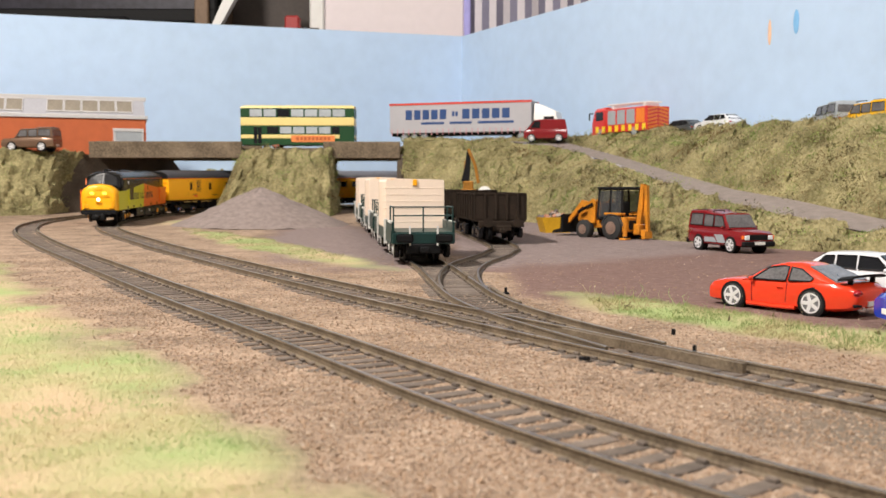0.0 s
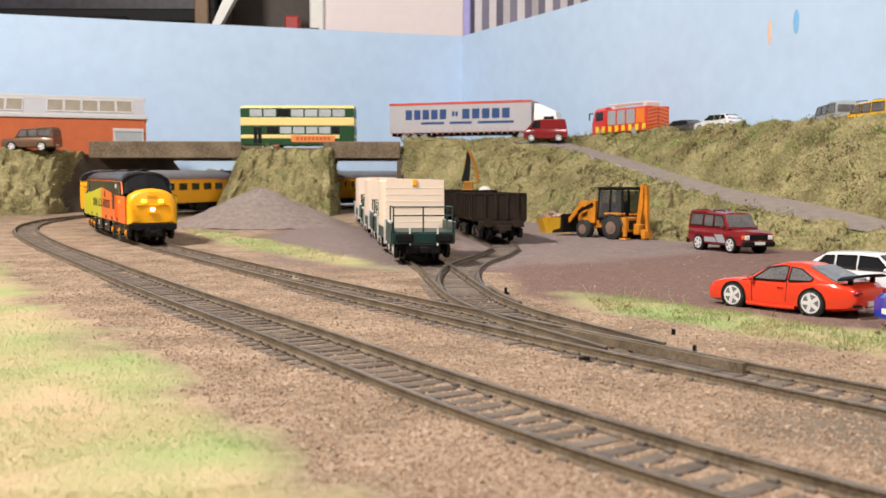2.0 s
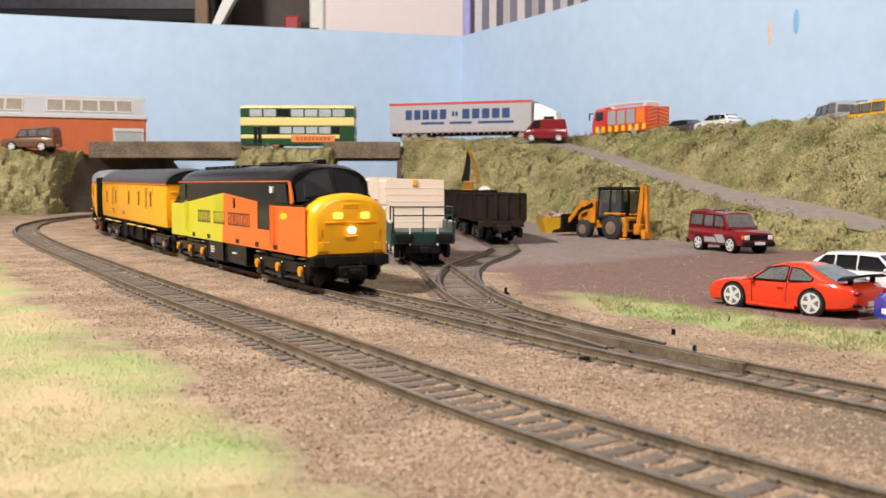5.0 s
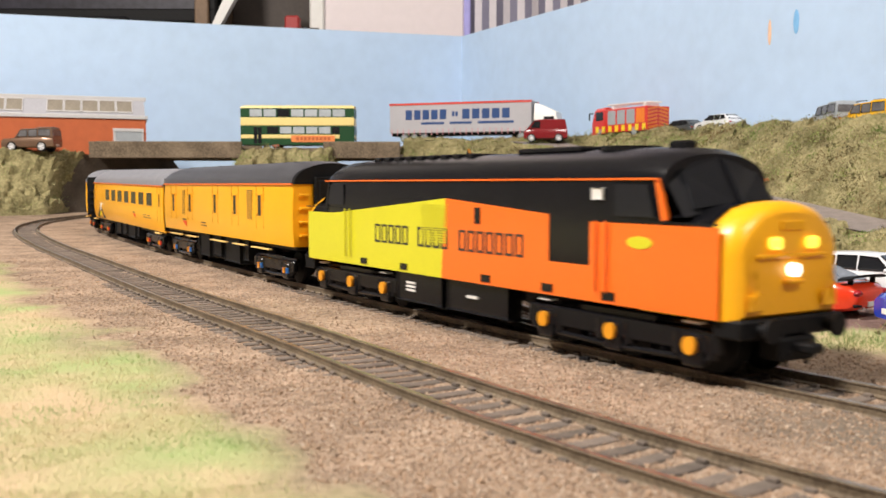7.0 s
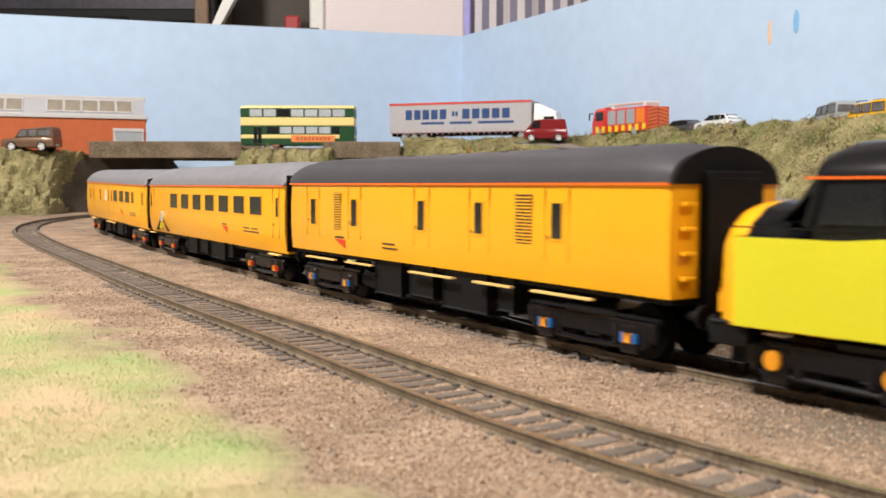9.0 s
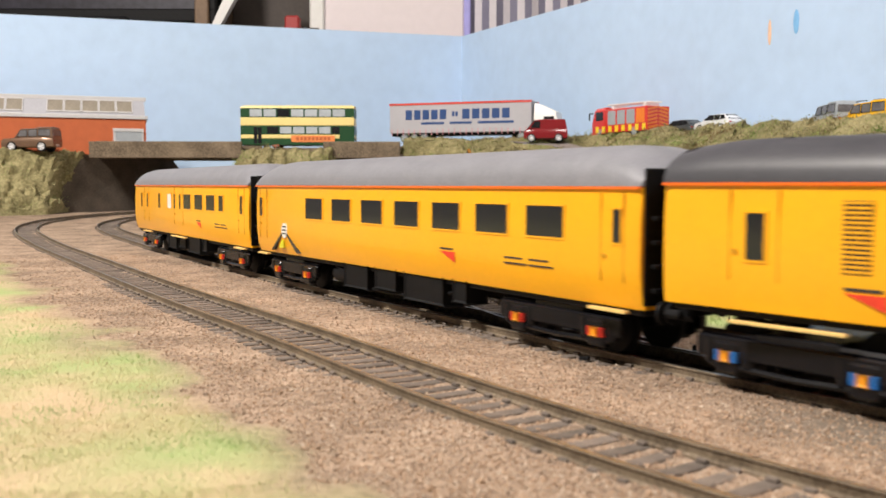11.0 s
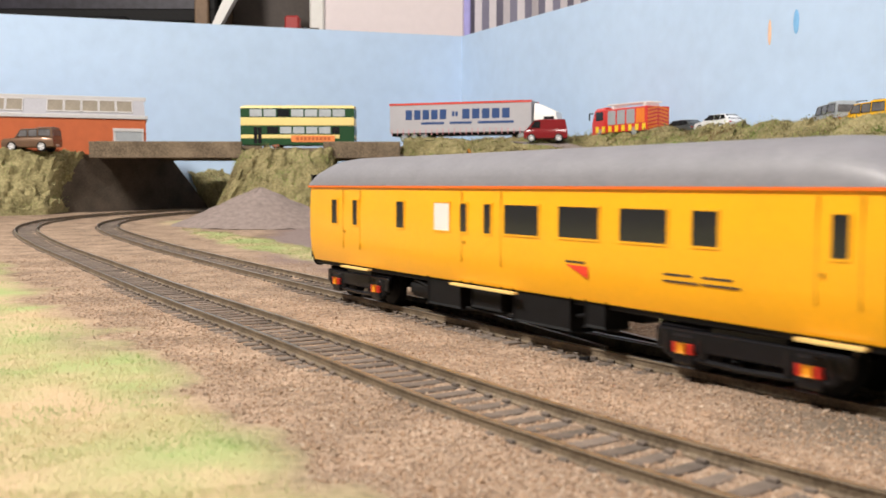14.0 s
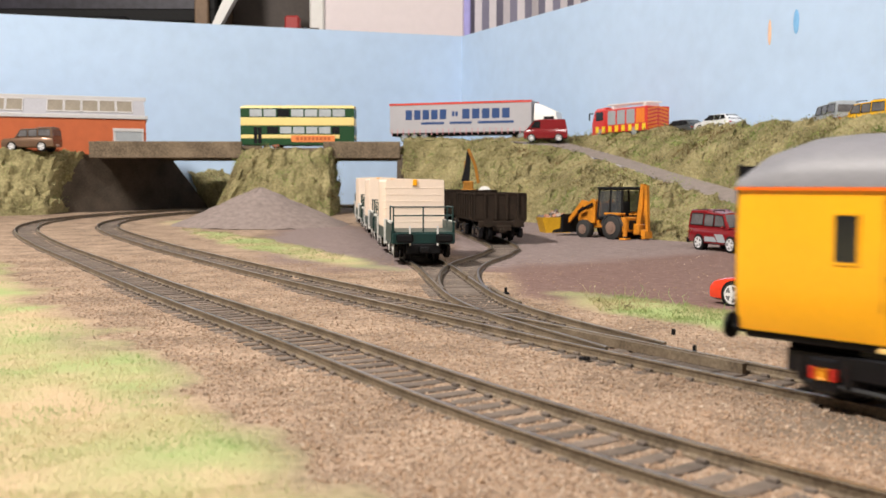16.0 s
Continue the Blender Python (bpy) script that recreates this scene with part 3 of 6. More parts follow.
            part("lamp_iron", bm, NOSEY, t)
        bm = bmesh.new()
        cyl(bm, e * 116.0, 0, 23.6, 1.45, 1.6, "x", 20)
        part("headlamp", bm, LAMPW if e > 0 else WHITE, t, "bright white headlamp" if e > 0 else "unlit headlamp")
        bm = bmesh.new()
        box(bm, e * 114.9, e * 116.1, -11, 11, 26.2, 27.0, 0.2)
        box(bm, e * 115.4, e * 117.0, -2.6, 2.6, 20.6, 21.6, 0.3)
        box(bm, e * 114.8, e * 115.7, -3.6, 3.6, 32.0, 34.0, 0.2)
        box(bm, e * 115.8, e * 116.3, -14, -9.5, 15.3, 19, 0.2)
        box(bm, e * 115.8, e * 116.3, 9.5, 14, 15.3, 19, 0.2)
        part("nose_door", bm, NOSEY, t, "yellow nose door seams")
        bm = bmesh.new()
        box(bm, e * 108, e * 116.2, -16.5, 16.5, 9.5, 13.6, 0.5)
        box(bm, e * 112, e * 118, -6, 6, 4.5, 9.5, 0.6)
        rod(bm, [(e * 116, 3.5, 11), (e * 118, 3.4, 6), (e * 117, 3.2, 3.5)], 0.6, 6)
        rod(bm, [(e * 116, -3.5, 11), (e * 118, -3.4, 6), (e * 117, -3.2, 3.5)], 0.6, 6)
        box(bm, e * 114, e * 123, -2, 2, 6.5, 8.5, 0.4)
        part("buffer_beam", bm, BLACK, t, "black buffer beam with hoses")
    # paint panels on both sides: lime to the left of the reader, orange to the right
    for s in (-1, 1):
        def X(x):
            return x if s < 0 else -x
        y0, y1 = 17.55, 17.86
        bm = bmesh.new()
        side_plate(bm, [(X(-110), 13.4), (X(-5.5), 13.4), (X(-3), 37.4), (X(-86), 31.2), (X(-110), 31.2)], s, y0, y1)
        part("lime_panel", bm, LIME, t, "lime green side panel", smooth=False)
        bm = bmesh.new()
        if s < 0:
            side_plate(bm, [(-5.5, 13.4), (111, 13.4), (111, 32.6), (67.5, 32.6), (67.5, 22), (50.5, 22), (50.5, 34), (-3, 37.4)], s, y0, y1)
        else:
            side_plate(bm, [(5.5, 13.4), (-111, 13.4), (-111, 32.6), (-67.5, 32.6), (3, 37.4)], s, y0, y1)
        part("orange_panel", bm, ORANGE, t, "orange side panel", smooth=False)
        if s > 0:
            bm = bmesh.new()
            side_plate(bm, [(50.5, 22), (67.5, 22), (67.5, 36), (50.5, 36)], s, 17.6, 18.0)
            part("black_panel", bm, SATIN, t, "black rectangular side panel", smooth=False)
        bm = bmesh.new()
        box(bm, -94, 92, s * 17.45, s * 17.85, 42.55, 43.0)
        part("cantrail_stripe", bm, ORANGE, t, "thin orange cantrail stripe", smooth=False)
        # lettering as bars
        x = -51.0
        for word, col in ((5, LETTER), (4, LETTER), (7, LETTER)):
            for k in range(word):
                bm = bmesh.new()
                xa, xb = X(x), X(x + 3.9)
                lo, hi = min(xa, xb), max(xa, xb)
                for p0, p1, z0, z1 in ((lo, hi, 22.2, 22.9), (lo, hi, 27.6, 28.3), (lo, lo + 0.8, 22.9, 27.6), (hi - 0.8, hi, 22.9, 27.6)):
                    box(bm, p0, p1, s * 17.8, s * 17.98, z0, z1)
                part("lettering_bar", bm, col, t, smooth=False)
                x += 5.0
            x += 5.5
        bm = bmesh.new()
        for k in range(16):
            box(bm, X(-18) if s < 0 else X(-2), X(-2) if s < 0 else X(-18), s * 17.8, s * 18.05, 24 + k * 0.75, 24.35 + k * 0.75)
        part("grille", bm, LIME, t, "ribbed side grille", smooth=False)
        for x0, x1, z0, z1 in ((14, 17, 30.5, 35) if s < 0 else (-17, -14, 30.5, 35), (-62.4, -57.6, 14.2, 16.2), (-32.4, -27.6, 14.2, 16.2), (17.6, 22.4, 14.2, 16.2), (47.6, 52.4, 14.2, 16.2), (72.6, 77.4, 14.2, 16.2)):
            bm = bmesh.new()
            box(bm, x0, x1, s * 17.5, s * 18.0, z0, z1, 0.1)
            part("vent", bm, SATIN, t, smooth=False)
        bm = bmesh.new()
        box(bm, 68.5, 72.5, s * 17.5, s * 18.05, 38, 40.6, 0.2)
        part("side_lamp", bm, WHITE, t, "pale cab-side box")
        for x0, x1 in ((-112, -80), (74, 111)):
            bm = bmesh.new()
            box(bm, x0, x1, s * 17.6, s * 17.95, 33.0, 33.35)
            part("waist_rail", bm, SATIN, t, smooth=False)
        bm = bmesh.new()
        cyl(bm, X(86), s * 17.9, 28.4, 2.6, 0.3, "y", 24, m=Matrix.Translation((X(86), 0, 28.4)) @ Matrix.Diagonal((1.7, 1, 0.55, 1)) @ Matrix.Translation((-X(86), 0, -28.4)))
        part("emblem", bm, LIME if s < 0 else ORANGE, t, "plain oval emblem")
        # battery boxes and tanks
        bm = bmesh.new()
        box(bm, -36, -6, s * 12.5, s * 16.8, 4.2, 13.6, 0.6)
        box(bm, -4, 30, s * 12.5, s * 16.2, 4.2, 13.6, 0.6)
        part("fuel_tank", bm, SATIN, t, "black underframe tank")
        for xx, zz in ((-30, 9.8), (-30, 8.6), (-30, 7.4), (8, 8.6)):
            bm = bmesh.new()
            box(bm, xx, xx + 6, s * 16.1, s * 17.0, zz, zz + 0.7)
            part("stencil", bm, WHITE, t, "small white stencil bar", smooth=False)
    # roof detail
    for x0, x1, y, z0, z1 in [(20, 50, 7, 50.0, 51.5), (78, 84, 2, 49.6, 52)] + [(-70 + k * 8, -66 + k * 8, 9, 48.6, 50.9) for k in range(9)]:
        bm = bmesh.new()
        box(bm, x0, x1, -y, y, z0, z1, 0.4)
        part("roof_panel", bm, SATIN, t)
    bm = bmesh.new()
    cyl(bm, 62, 0, 50.6, 8, 1.2, "z", 28)
    part("roof_fan", bm, SATIN, t)

    def boxes(bg, axles, frame, wheel):
        for s in (-1, 1):
            for a in axles:
                b2 = bmesh.new()
                cyl(b2, a, s * (frame + 1.9), wheel * 0.95, 2.0, 1.4, "y", 14)
                part("axlebox", b2, BOXY, bg, "yellow axlebox cover")
            for a in (axles[0], axles[-1]):
                b2 = bmesh.new()
                box(b2, a - 2.6, a + 2.6, s * (frame - 0.5), s * (frame + 1.8), wheel * 1.62, wheel * 1.68)
                part("step", b2, WHITE, bg, "pale footstep", smooth=False)
    for x in (-74, 74):
        bogie(t, x, (-27, 0, 27), 7.2, "bogie", 14.6, 35, boxes)
    return t


def coach_ring(x, half, roof, cant, bottom, tuck):
    pts = [(half - tuck, bottom), (half - tuck * 0.35, bottom + 3.5), (half, bottom + 9), (half, cant - 8), (half - 0.6, cant)]
    for k in range(1, 9):
        a = k / 8 * math.pi / 2
        pts.append(((half - 0.7) * math.cos(a) ** 0.8, cant + (roof - cant) * math.sin(a)))
    pts += [(-y, z) for y, z in reversed(pts[:-1])]
    return [(x, y, z) for y, z in pts]


def coach(name, label, half_len, bottom, cant, roof_mat, windows, stripes, bogie_at, spring, tuck, dome, doors=(), flag=-62):
    t = thing(name, Matrix(), label, "railway coach")
    bm = bmesh.new()
    hw = 17.75
    L = half_len
    # sides and ends
    ring = [(hw - tuck, bottom), (hw - tuck * 0.35, bottom + 3.5), (hw, bottom + 9), (hw, cant - 8), (hw - 0.5, cant)]
    ring = ring + [(-y, z) for y, z in reversed(ring)]
    loft(bm, [[(x, y * k, z) for y, z in ring] for x, k in ((-L, 0.97), (-L + 1.5, 1), (L - 1.5, 1), (L, 0.97))])
    part("body", bm, YELLOW, t, "bright yellow coach body")
    bm = bmesh.new()
    rows = []
    for x, k, drop in ((-L - 0.2, 0.98, dome), (-L + 4, 1, dome * 0.45), (-L + 12, 1, dome * 0.08), (-L + 20, 1, 0), (L - 20, 1, 0), (L - 12, 1, dome * 0.08), (L - 4, 1, dome * 0.45), (L + 0.2, 0.98, dome)):
        r = []
        for q in range(17):
            a = math.pi * q / 16
            r.append((x, (hw + 0.15) * k * (abs(math.cos(a)) ** 0.8) * (1 if math.cos(a) > 0 else -1), cant + 0.4 + (51 - cant - drop) * math.sin(a) ** 0.9))
        rows.append(r)
    loft(bm, rows)
    for k in range(7):
        for yy in (-6, 6):
            cyl(bm, -L + 25 + k * (2 * L - 50) / 6, yy, 50.3 if tuck < 1 else 49.9, 1.6, 1.8, "z", 12)
    part("roof", bm, roof_mat, t, "rounded grey coach roof")
    bm = bmesh.new()
    for s in (-1, 1):
        box(bm, -L, L, s * 17.2, s * 17.95, cant - 0.25, cant + 0.35)
    part("cantrail_stripe", bm, ORANGE, t, "thin orange cantrail stripe", smooth=False)
    # windows on both sides
    for s in (-1, 1):
        for x0, x1, z0, z1, what in windows:
            xa, xb = (x0, x1)
            if what == "louvre":
                bm = bmesh.new()
                box(bm, xa, xb, s * 17.6, s * 17.84, z0, z1)
                lv = part("louvre", bm, LETTER, t, "dark-backed ventilation louvre", smooth=False)
                for k in range(int((z1 - z0) / 0.9)):
                    bm = bmesh.new()
                    box(bm, xa, xb, s * 17.7, s * 18.0, z0 + 0.3 + k * 0.9, z0 + 0.75 + k * 0.9)
                    part("slat", bm, YELLOW, lv, smooth=False)
                continue
            bm = bmesh.new()
            box(bm, xa, xb, s * 17.5, s * 17.86, z0, z1, 0.08)
            w = part("window", bm, WHITE if what == "white" else GLASSD, t, "white blanked window" if what == "white" else "dark coach window", smooth=False)
            bm = bmesh.new()
            for a, b, c, d in ((xa - 0.5, xa, z0 - 0.5, z1 + 0.5), (xb, xb + 0.5, z0 - 0.5, z1 + 0.5), (xa, xb, z0 - 0.5, z0), (xa, xb, z1, z1 + 0.5)):
                box(bm, a, b, s * 17.6, s * 17.98, c, d)
            part("window_frame", bm, YELLOW, w, smooth=False)
        for x0, x1 in doors:
            bm = bmesh.new()
            for xx in (x0, x1):
                box(bm, xx - 0.12, xx + 0.12, s * 17.6, s * 17.83, bottom + 6, cant - 1)
            cyl(bm, x0 + 1.5, s * 17.8, bottom + 12, 0.5, 0.8, "y", 8)
            part("door_seam", bm, mat_dark_yellow, t, smooth=False)
        # emblem, stencils
        bm = bmesh.new()
        e = 1 if s < 0 else -1
        side_plate(bm, [(e * flag, 21.6), (e * (flag + 9), 21.6), (e * (flag + 9), 18.6)], s, 17.7, 17.84)
        part("emblem", bm, mat_flag_red, t, "small red triangular emblem", smooth=False)
        bars = [(flag, flag + 8, 22.1, 22.7)]
        for xx in ((flag + 36, flag + 48) if flag > 0 else (flag + 40,)):
            bars += [(xx, xx + 9, 21.6, 22.1), (xx, xx + 11, 20.2, 20.6)]
        for x0, x1, z0, z1 in bars:
            bm = bmesh.new()
            box(bm, min(e * x0, e * x1), max(e * x0, e * x1), s * 17.65, s * 17.84, z0, z1)
            part("lettering_bar", bm, LETTER, t, smooth=False)
        # footboards
        for x0, x1 in stripes:
            bm = bmesh.new()
            box(bm, x0, x1, s * 17.2, s * 18.9, bottom - (2.6 if tuck < 1 else 0.9), bottom - (2.1 if tuck < 1 else 0.3))
            part("footboard", bm, FOOTB, t, "pale-edged footboard", smooth=False)
    # gangways, ends and buffers
    for e in (-1, 1):
        bm = bmesh.new()
        box(bm, e * L, e * (L + 4.2), -8, 8, 12, 44, 1.2)
        for k in range(4):
            box(bm, e * (L + 0.4 + k), e * (L + 0.9 + k), -8.6, 8.6, 11.6, 44.6, 0.3)
        part("gangway", bm, BLACK, t, "black gangway bellows")
        if tuck > 1:
            bm = bmesh.new()
            box(bm, e * (L - 0.1), e * (L + 0.5), -16.4, 16.4, bottom + 1, cant + 4.5, 0.3)
            part("end_panel", bm, BLACK, t, "black coach end")
        else:
            bm = bmesh.new()
            rows = []
            for x in (L, L + 1.0):
                rows.append([(e * x, 16.9 * math.cos(math.pi * q / 16), cant + 8.6 * math.sin(math.pi * q / 16)) for q in range(17)])
            loft(bm, rows)
            part("end_hood", bm, BLACK, t, "black domed roof end")
        bm = bmesh.new()
        for k in range(4):
            for s in (-1, 1):
                box(bm, e * L, e * (L + 2), s * 12.5 - 2, s * 12.5 + 2, bottom + 4 + k * 5.5, bottom + 5 + k * 5.5, 0.2)
        part("end_step", bm, YELLOW if tuck < 1 else BLACK, t, "end steps")
        for s in (-1, 1):
            bm = bmesh.new()
            cyl(bm, e * (L + 2.5), s * 11, 12.5, 1.1, 5, "x", 10)
            cyl(bm, e * (L + 5), s * 11, 12.5, 2.7, 0.8, "x", 18)
            part("buffer", bm, BLACK, t)
    # underframe
    bm = bmesh.new()
    box(bm, -L + 1, L - 1, -15.2, 15.2, bottom - 1.6, bottom + 1.5, 0.4)
    for s in (-1, 1):
        for x0, x1, zz in ((-38, -18, 4.6), (-12, 4, 6), (10, 36, 4.4), (42, 50, 6.5)):
            box(bm, x0, x1, s * 9, s * 15.6, zz, bottom, 0.6)
        rod(bm, [(-50, s * 14, 11), (-20, s * 14, 5), (20, s * 14, 5), (50, s * 14, 11)], 0.5, 6)
        cyl(bm, -46, s * 11, 8, 3.2, 14, "x", 14)
    part("underframe", bm, BLACK, t, "black underframe with boxes and tanks")

    def springs(bg, axles, frame, wheel):
        for s in (-1, 1):
            for a in axles:
                for u in (-1, 1):
                    b2 = bmesh.new()
                    for k in range(4):
                        cyl(b2, a + u * 2.2, s * (frame + 1.0), wheel * 0.72 + k * 0.6, 1.05, 0.42, "z", 12)
                    part("spring", b2, spring, bg, "painted coil spring")
                b2 = bmesh.new()
                box(b2, a - 1.1, a + 1.1, s * (frame + 0.6), s * (frame + 2.0), wheel * 0.7, wheel * 1.0, 0.3)
                part("axlebox", b2, BOXY, bg, "yellow axlebox")
    for x in (-bogie_at, bogie_at):
        bogie(t, x, (-17, 17), 6.7, "bogie", 13.8, 26, springs)
    return t


mat_dark_yellow = mat("shaded_yellow_slats", (0.5, 0.23, 0.01), 0.5)
mat_flag_red = mat("emblem_red", (0.75, 0.05, 0.02), 0.5)
FOOTB = mat("pale_yellow_edge", (0.8, 0.55, 0.2), 0.5)
LOCO = locomotive()
BG_WIN = [(-91.8, -87.2, 26.5, 35.9, "w"), (-69.5, -63.4, 25.1, 38.6, "louvre"), (-54.0, -49.4, 26.8, 36.2, "w"), (-3.2, 1.0, 27.3, 36.4, "w"), (31.8, 36, 27.6, 36.4, "w"), (53.1, 61, 25.9, 38.9, "louvre"), (70.2, 74.5, 27.8, 36.8, "w")]
MK_A = [(120.2, 123, 28.0, 35.8, "w"), (-124, -120.6, 28.0, 35.8, "w")] + [(-70.9 + k * 25.8, -54.4 + k * 25.8, 28.2, 36.1, "w") for k in range(7)]
MK_B = [(-107.5, -103, 27.4, 36, "w"), (-89.5, -86, 27.4, 36, "w"), (-56, -51, 27.6, 36, "w"), (-31, -22, 27.8, 36, "white"), (-15.5, -12, 27.8, 36, "w"), (-2.5, 1, 27.8, 36, "w"),
        (8, 24, 28.1, 36, "w"), (33, 49, 28.3, 36, "w"), (57, 73, 28.4, 36, "w"), (81, 88.5, 28.5, 36, "w"), (117.5, 121.2, 28, 36.1, "w")]
VAN = coach("parcels_coach", "bright yellow parcels coach with dark roof and louvres", 114.5, 16.2, 41.6, DARKGREY, BG_WIN, [(-95, -68), (-58, -36), (-8, 20), (32, 52), (62, 88)], 81, BOXBLUE, 0.6, 2.0, [(-96, -84), (-57, -46.5), (-6, 4), (28.5, 39.5), (67, 77.5)], -69)
CAR_A = coach("saloon_coach", "bright yellow saloon coach with grey roof", 129.5, 12.8, 40.7, MIDGREY, MK_A, [(-124, -112), (112, 126)], 93, BOXRED, 1.8, 6.5, [(-124, -115.5), (115.5, 124)], 37)
CAR_B = coach("brake_coach", "bright yellow brake coach with grey roof and blanked window", 129.5, 12.8, 40.7, MIDGREY, MK_B, [(-98, -76), (-20, 14), (110, 126)], 93, BOXRED, 1.8, 6.5, [(-98, -84), (-15, 6), (114, 124)], 36)

LENGTH = {LOCO: 0.93, VAN: 0.92, CAR_A: 0.935, CAR_B: 0.935}


for s in (-1, 1):
    e = 1 if s < 0 else -1
    bm = bmesh.new()
    side_plate(bm, [(e * -110, 14.0), (e * -107.6, 14.0), (e * -94.6, 22.5), (e * -96.4, 22.5)], s, 16.6, 17.84)
    side_plate(bm, [(e * -79, 14.0), (e * -81.4, 14.0), (e * -95.4, 22.5), (e * -93.6, 22.5)], s, 16.6, 17.84)
    part("emblem_legs", bm, LETTER, CAR_A, "black emblem legs", smooth=False)
    bm = bmesh.new()
    side_plate(bm, [(e * -101, 15.4), (e * -95.4, 15.4), (e * -95.4, 18.6), (e * -97.6, 18.6)], s, 17.0, 17.84)
    part("emblem_foot", bm, LIME, CAR_A, "olive emblem foot", smooth=False)
    bm = bmesh.new()
    cyl(bm, e * -94.6, s * 17.78, 22.6, 3.1, 0.3, "y", 24)
    part("emblem_disc", bm, WHITE, CAR_A, "white emblem disc")
    for z in (21.4, 22.8, 24.2):
        bm = bmesh.new()
        box(bm, e * -94.6 - 2.0, e * -94.6 + 2.0, s * 17.8, s * 18.0, z - 0.3, z + 0.3)
        part("emblem_bar", bm, LETTER, CAR_A, smooth=False)


def shorten(vehicle, k):
    """Brings a vehicle's length to the line's scale; wheels stay round."""
    done = set()
    for o in vehicle.children_recursive:
        o.matrix_basis.translation.x *= k
        if o.name.startswith("wheelset") or o.data.name in done:
            continue
        done.add(o.data.name)
        o.data.transform(Matrix.Diagonal((k, 1, 1, 1)))


for vehicle, k in LENGTH.items():
    shorten(vehicle, k)
BOGIES = [(bg, v, x * LENGTH[v]) for bg, v, x in BOGIES]
WHEELS = [(ws, a * LENGTH[ws.parent.parent], r) for ws, a, r in WHEELS]
SPEED, OFF = 104.3, {LOCO: (15.6, 74 * 0.93), VAN: (240.5, 81 * 0.92), CAR_A: (473.5, 93 * 0.935), CAR_B: (726.5, 93 * 0.935)}


def run(t):
    """Way of the train along the line; it slows a little as it leaves the bridge."""
    return SPEED * (t - 7) - 79 * max(0.0, 1 - t / 3.6) ** 1.4


def stand(s, half):
    """Pose of a vehicle whose bogies ride the running line at s - half and s + half."""
    (xa, ya, _), (xb, yb, _) = line_at(s + half), line_at(s - half)
    za, zb = rise(ya), rise(yb)
    return at((xa + xb) / 2, (ya + yb) / 2, (za + zb) / 2, math.degrees(math.atan2(ya - yb, xa - xb)), 0, -math.degrees(math.atan2(za - zb, 2 * half)))


def motions():
    for v, (off, half) in OFF.items():
        walk(v, [(k * 0.25, stand(run(k * 0.25) - off, half)) for k in range(65)])
    for bg, v, x in BOGIES:
        if v not in OFF:
            continue
        off, half = OFF[v]
        rows = []
        for k in range(33):
            s = run(k * 0.5) - off
            a = line_at(s + x)[2]
            (xa, ya, _), (xb, yb, _) = line_at(s + half), line_at(s - half)
            rows.append((k * 0.5, at(x, 0, 0, math.degrees(a - math.atan2(ya - yb, xa - xb)))))
        walk(bg, rows)
    for ws, a, r in WHEELS:
        if ws.parent.parent not in OFF:
            continue
        walk(ws, [(k / 15, at(a, 0, r, 0, 0, math.degrees((run(k / 15) - run(0)) / r) % 360)) for k in range(241)])


# ---- road vehicles ----
CHROME = mat("bright_metal", (0.7, 0.7, 0.72), 0.2, 0.9, 0.05, 100)
LAMP_CLEAR = mat("headlamp_glass", (0.75, 0.78, 0.8), 0.15, 0, 0.05, 100)
LAMP_RED = mat("tail_lamp_red", (0.35, 0.01, 0.015), 0.2, 0, 0.05, 100)
PLATE = mat("white_number_plate", (0.75, 0.75, 0.72), 0.5)
BRONZE = mat("metallic_bronze_paint", (0.19, 0.115, 0.075), 0.3, 0.4, 0.1, 80, coat=0.4)
CARWHITE = mat("white_car_paint", (0.68, 0.69, 0.72), 0.25, 0, 0.03, 60, coat=0.5)
CARBLUE = mat("gloss_blue_car_paint", (0.02, 0.05, 0.42), 0.22, 0, 0.05, 60, coat=0.6)
CARYEL = mat("yellow_car_paint", (0.85, 0.46, 0.01), 0.3, 0, 0.04, 60, coat=0.4)
CARGREY = mat("dark_grey_car_paint", (0.05, 0.055, 0.06), 0.3, 0, 0.1, 60, coat=0.3)
SEATS = mat("grey_interior_moulding", (0.16, 0.16, 0.17), 0.7)


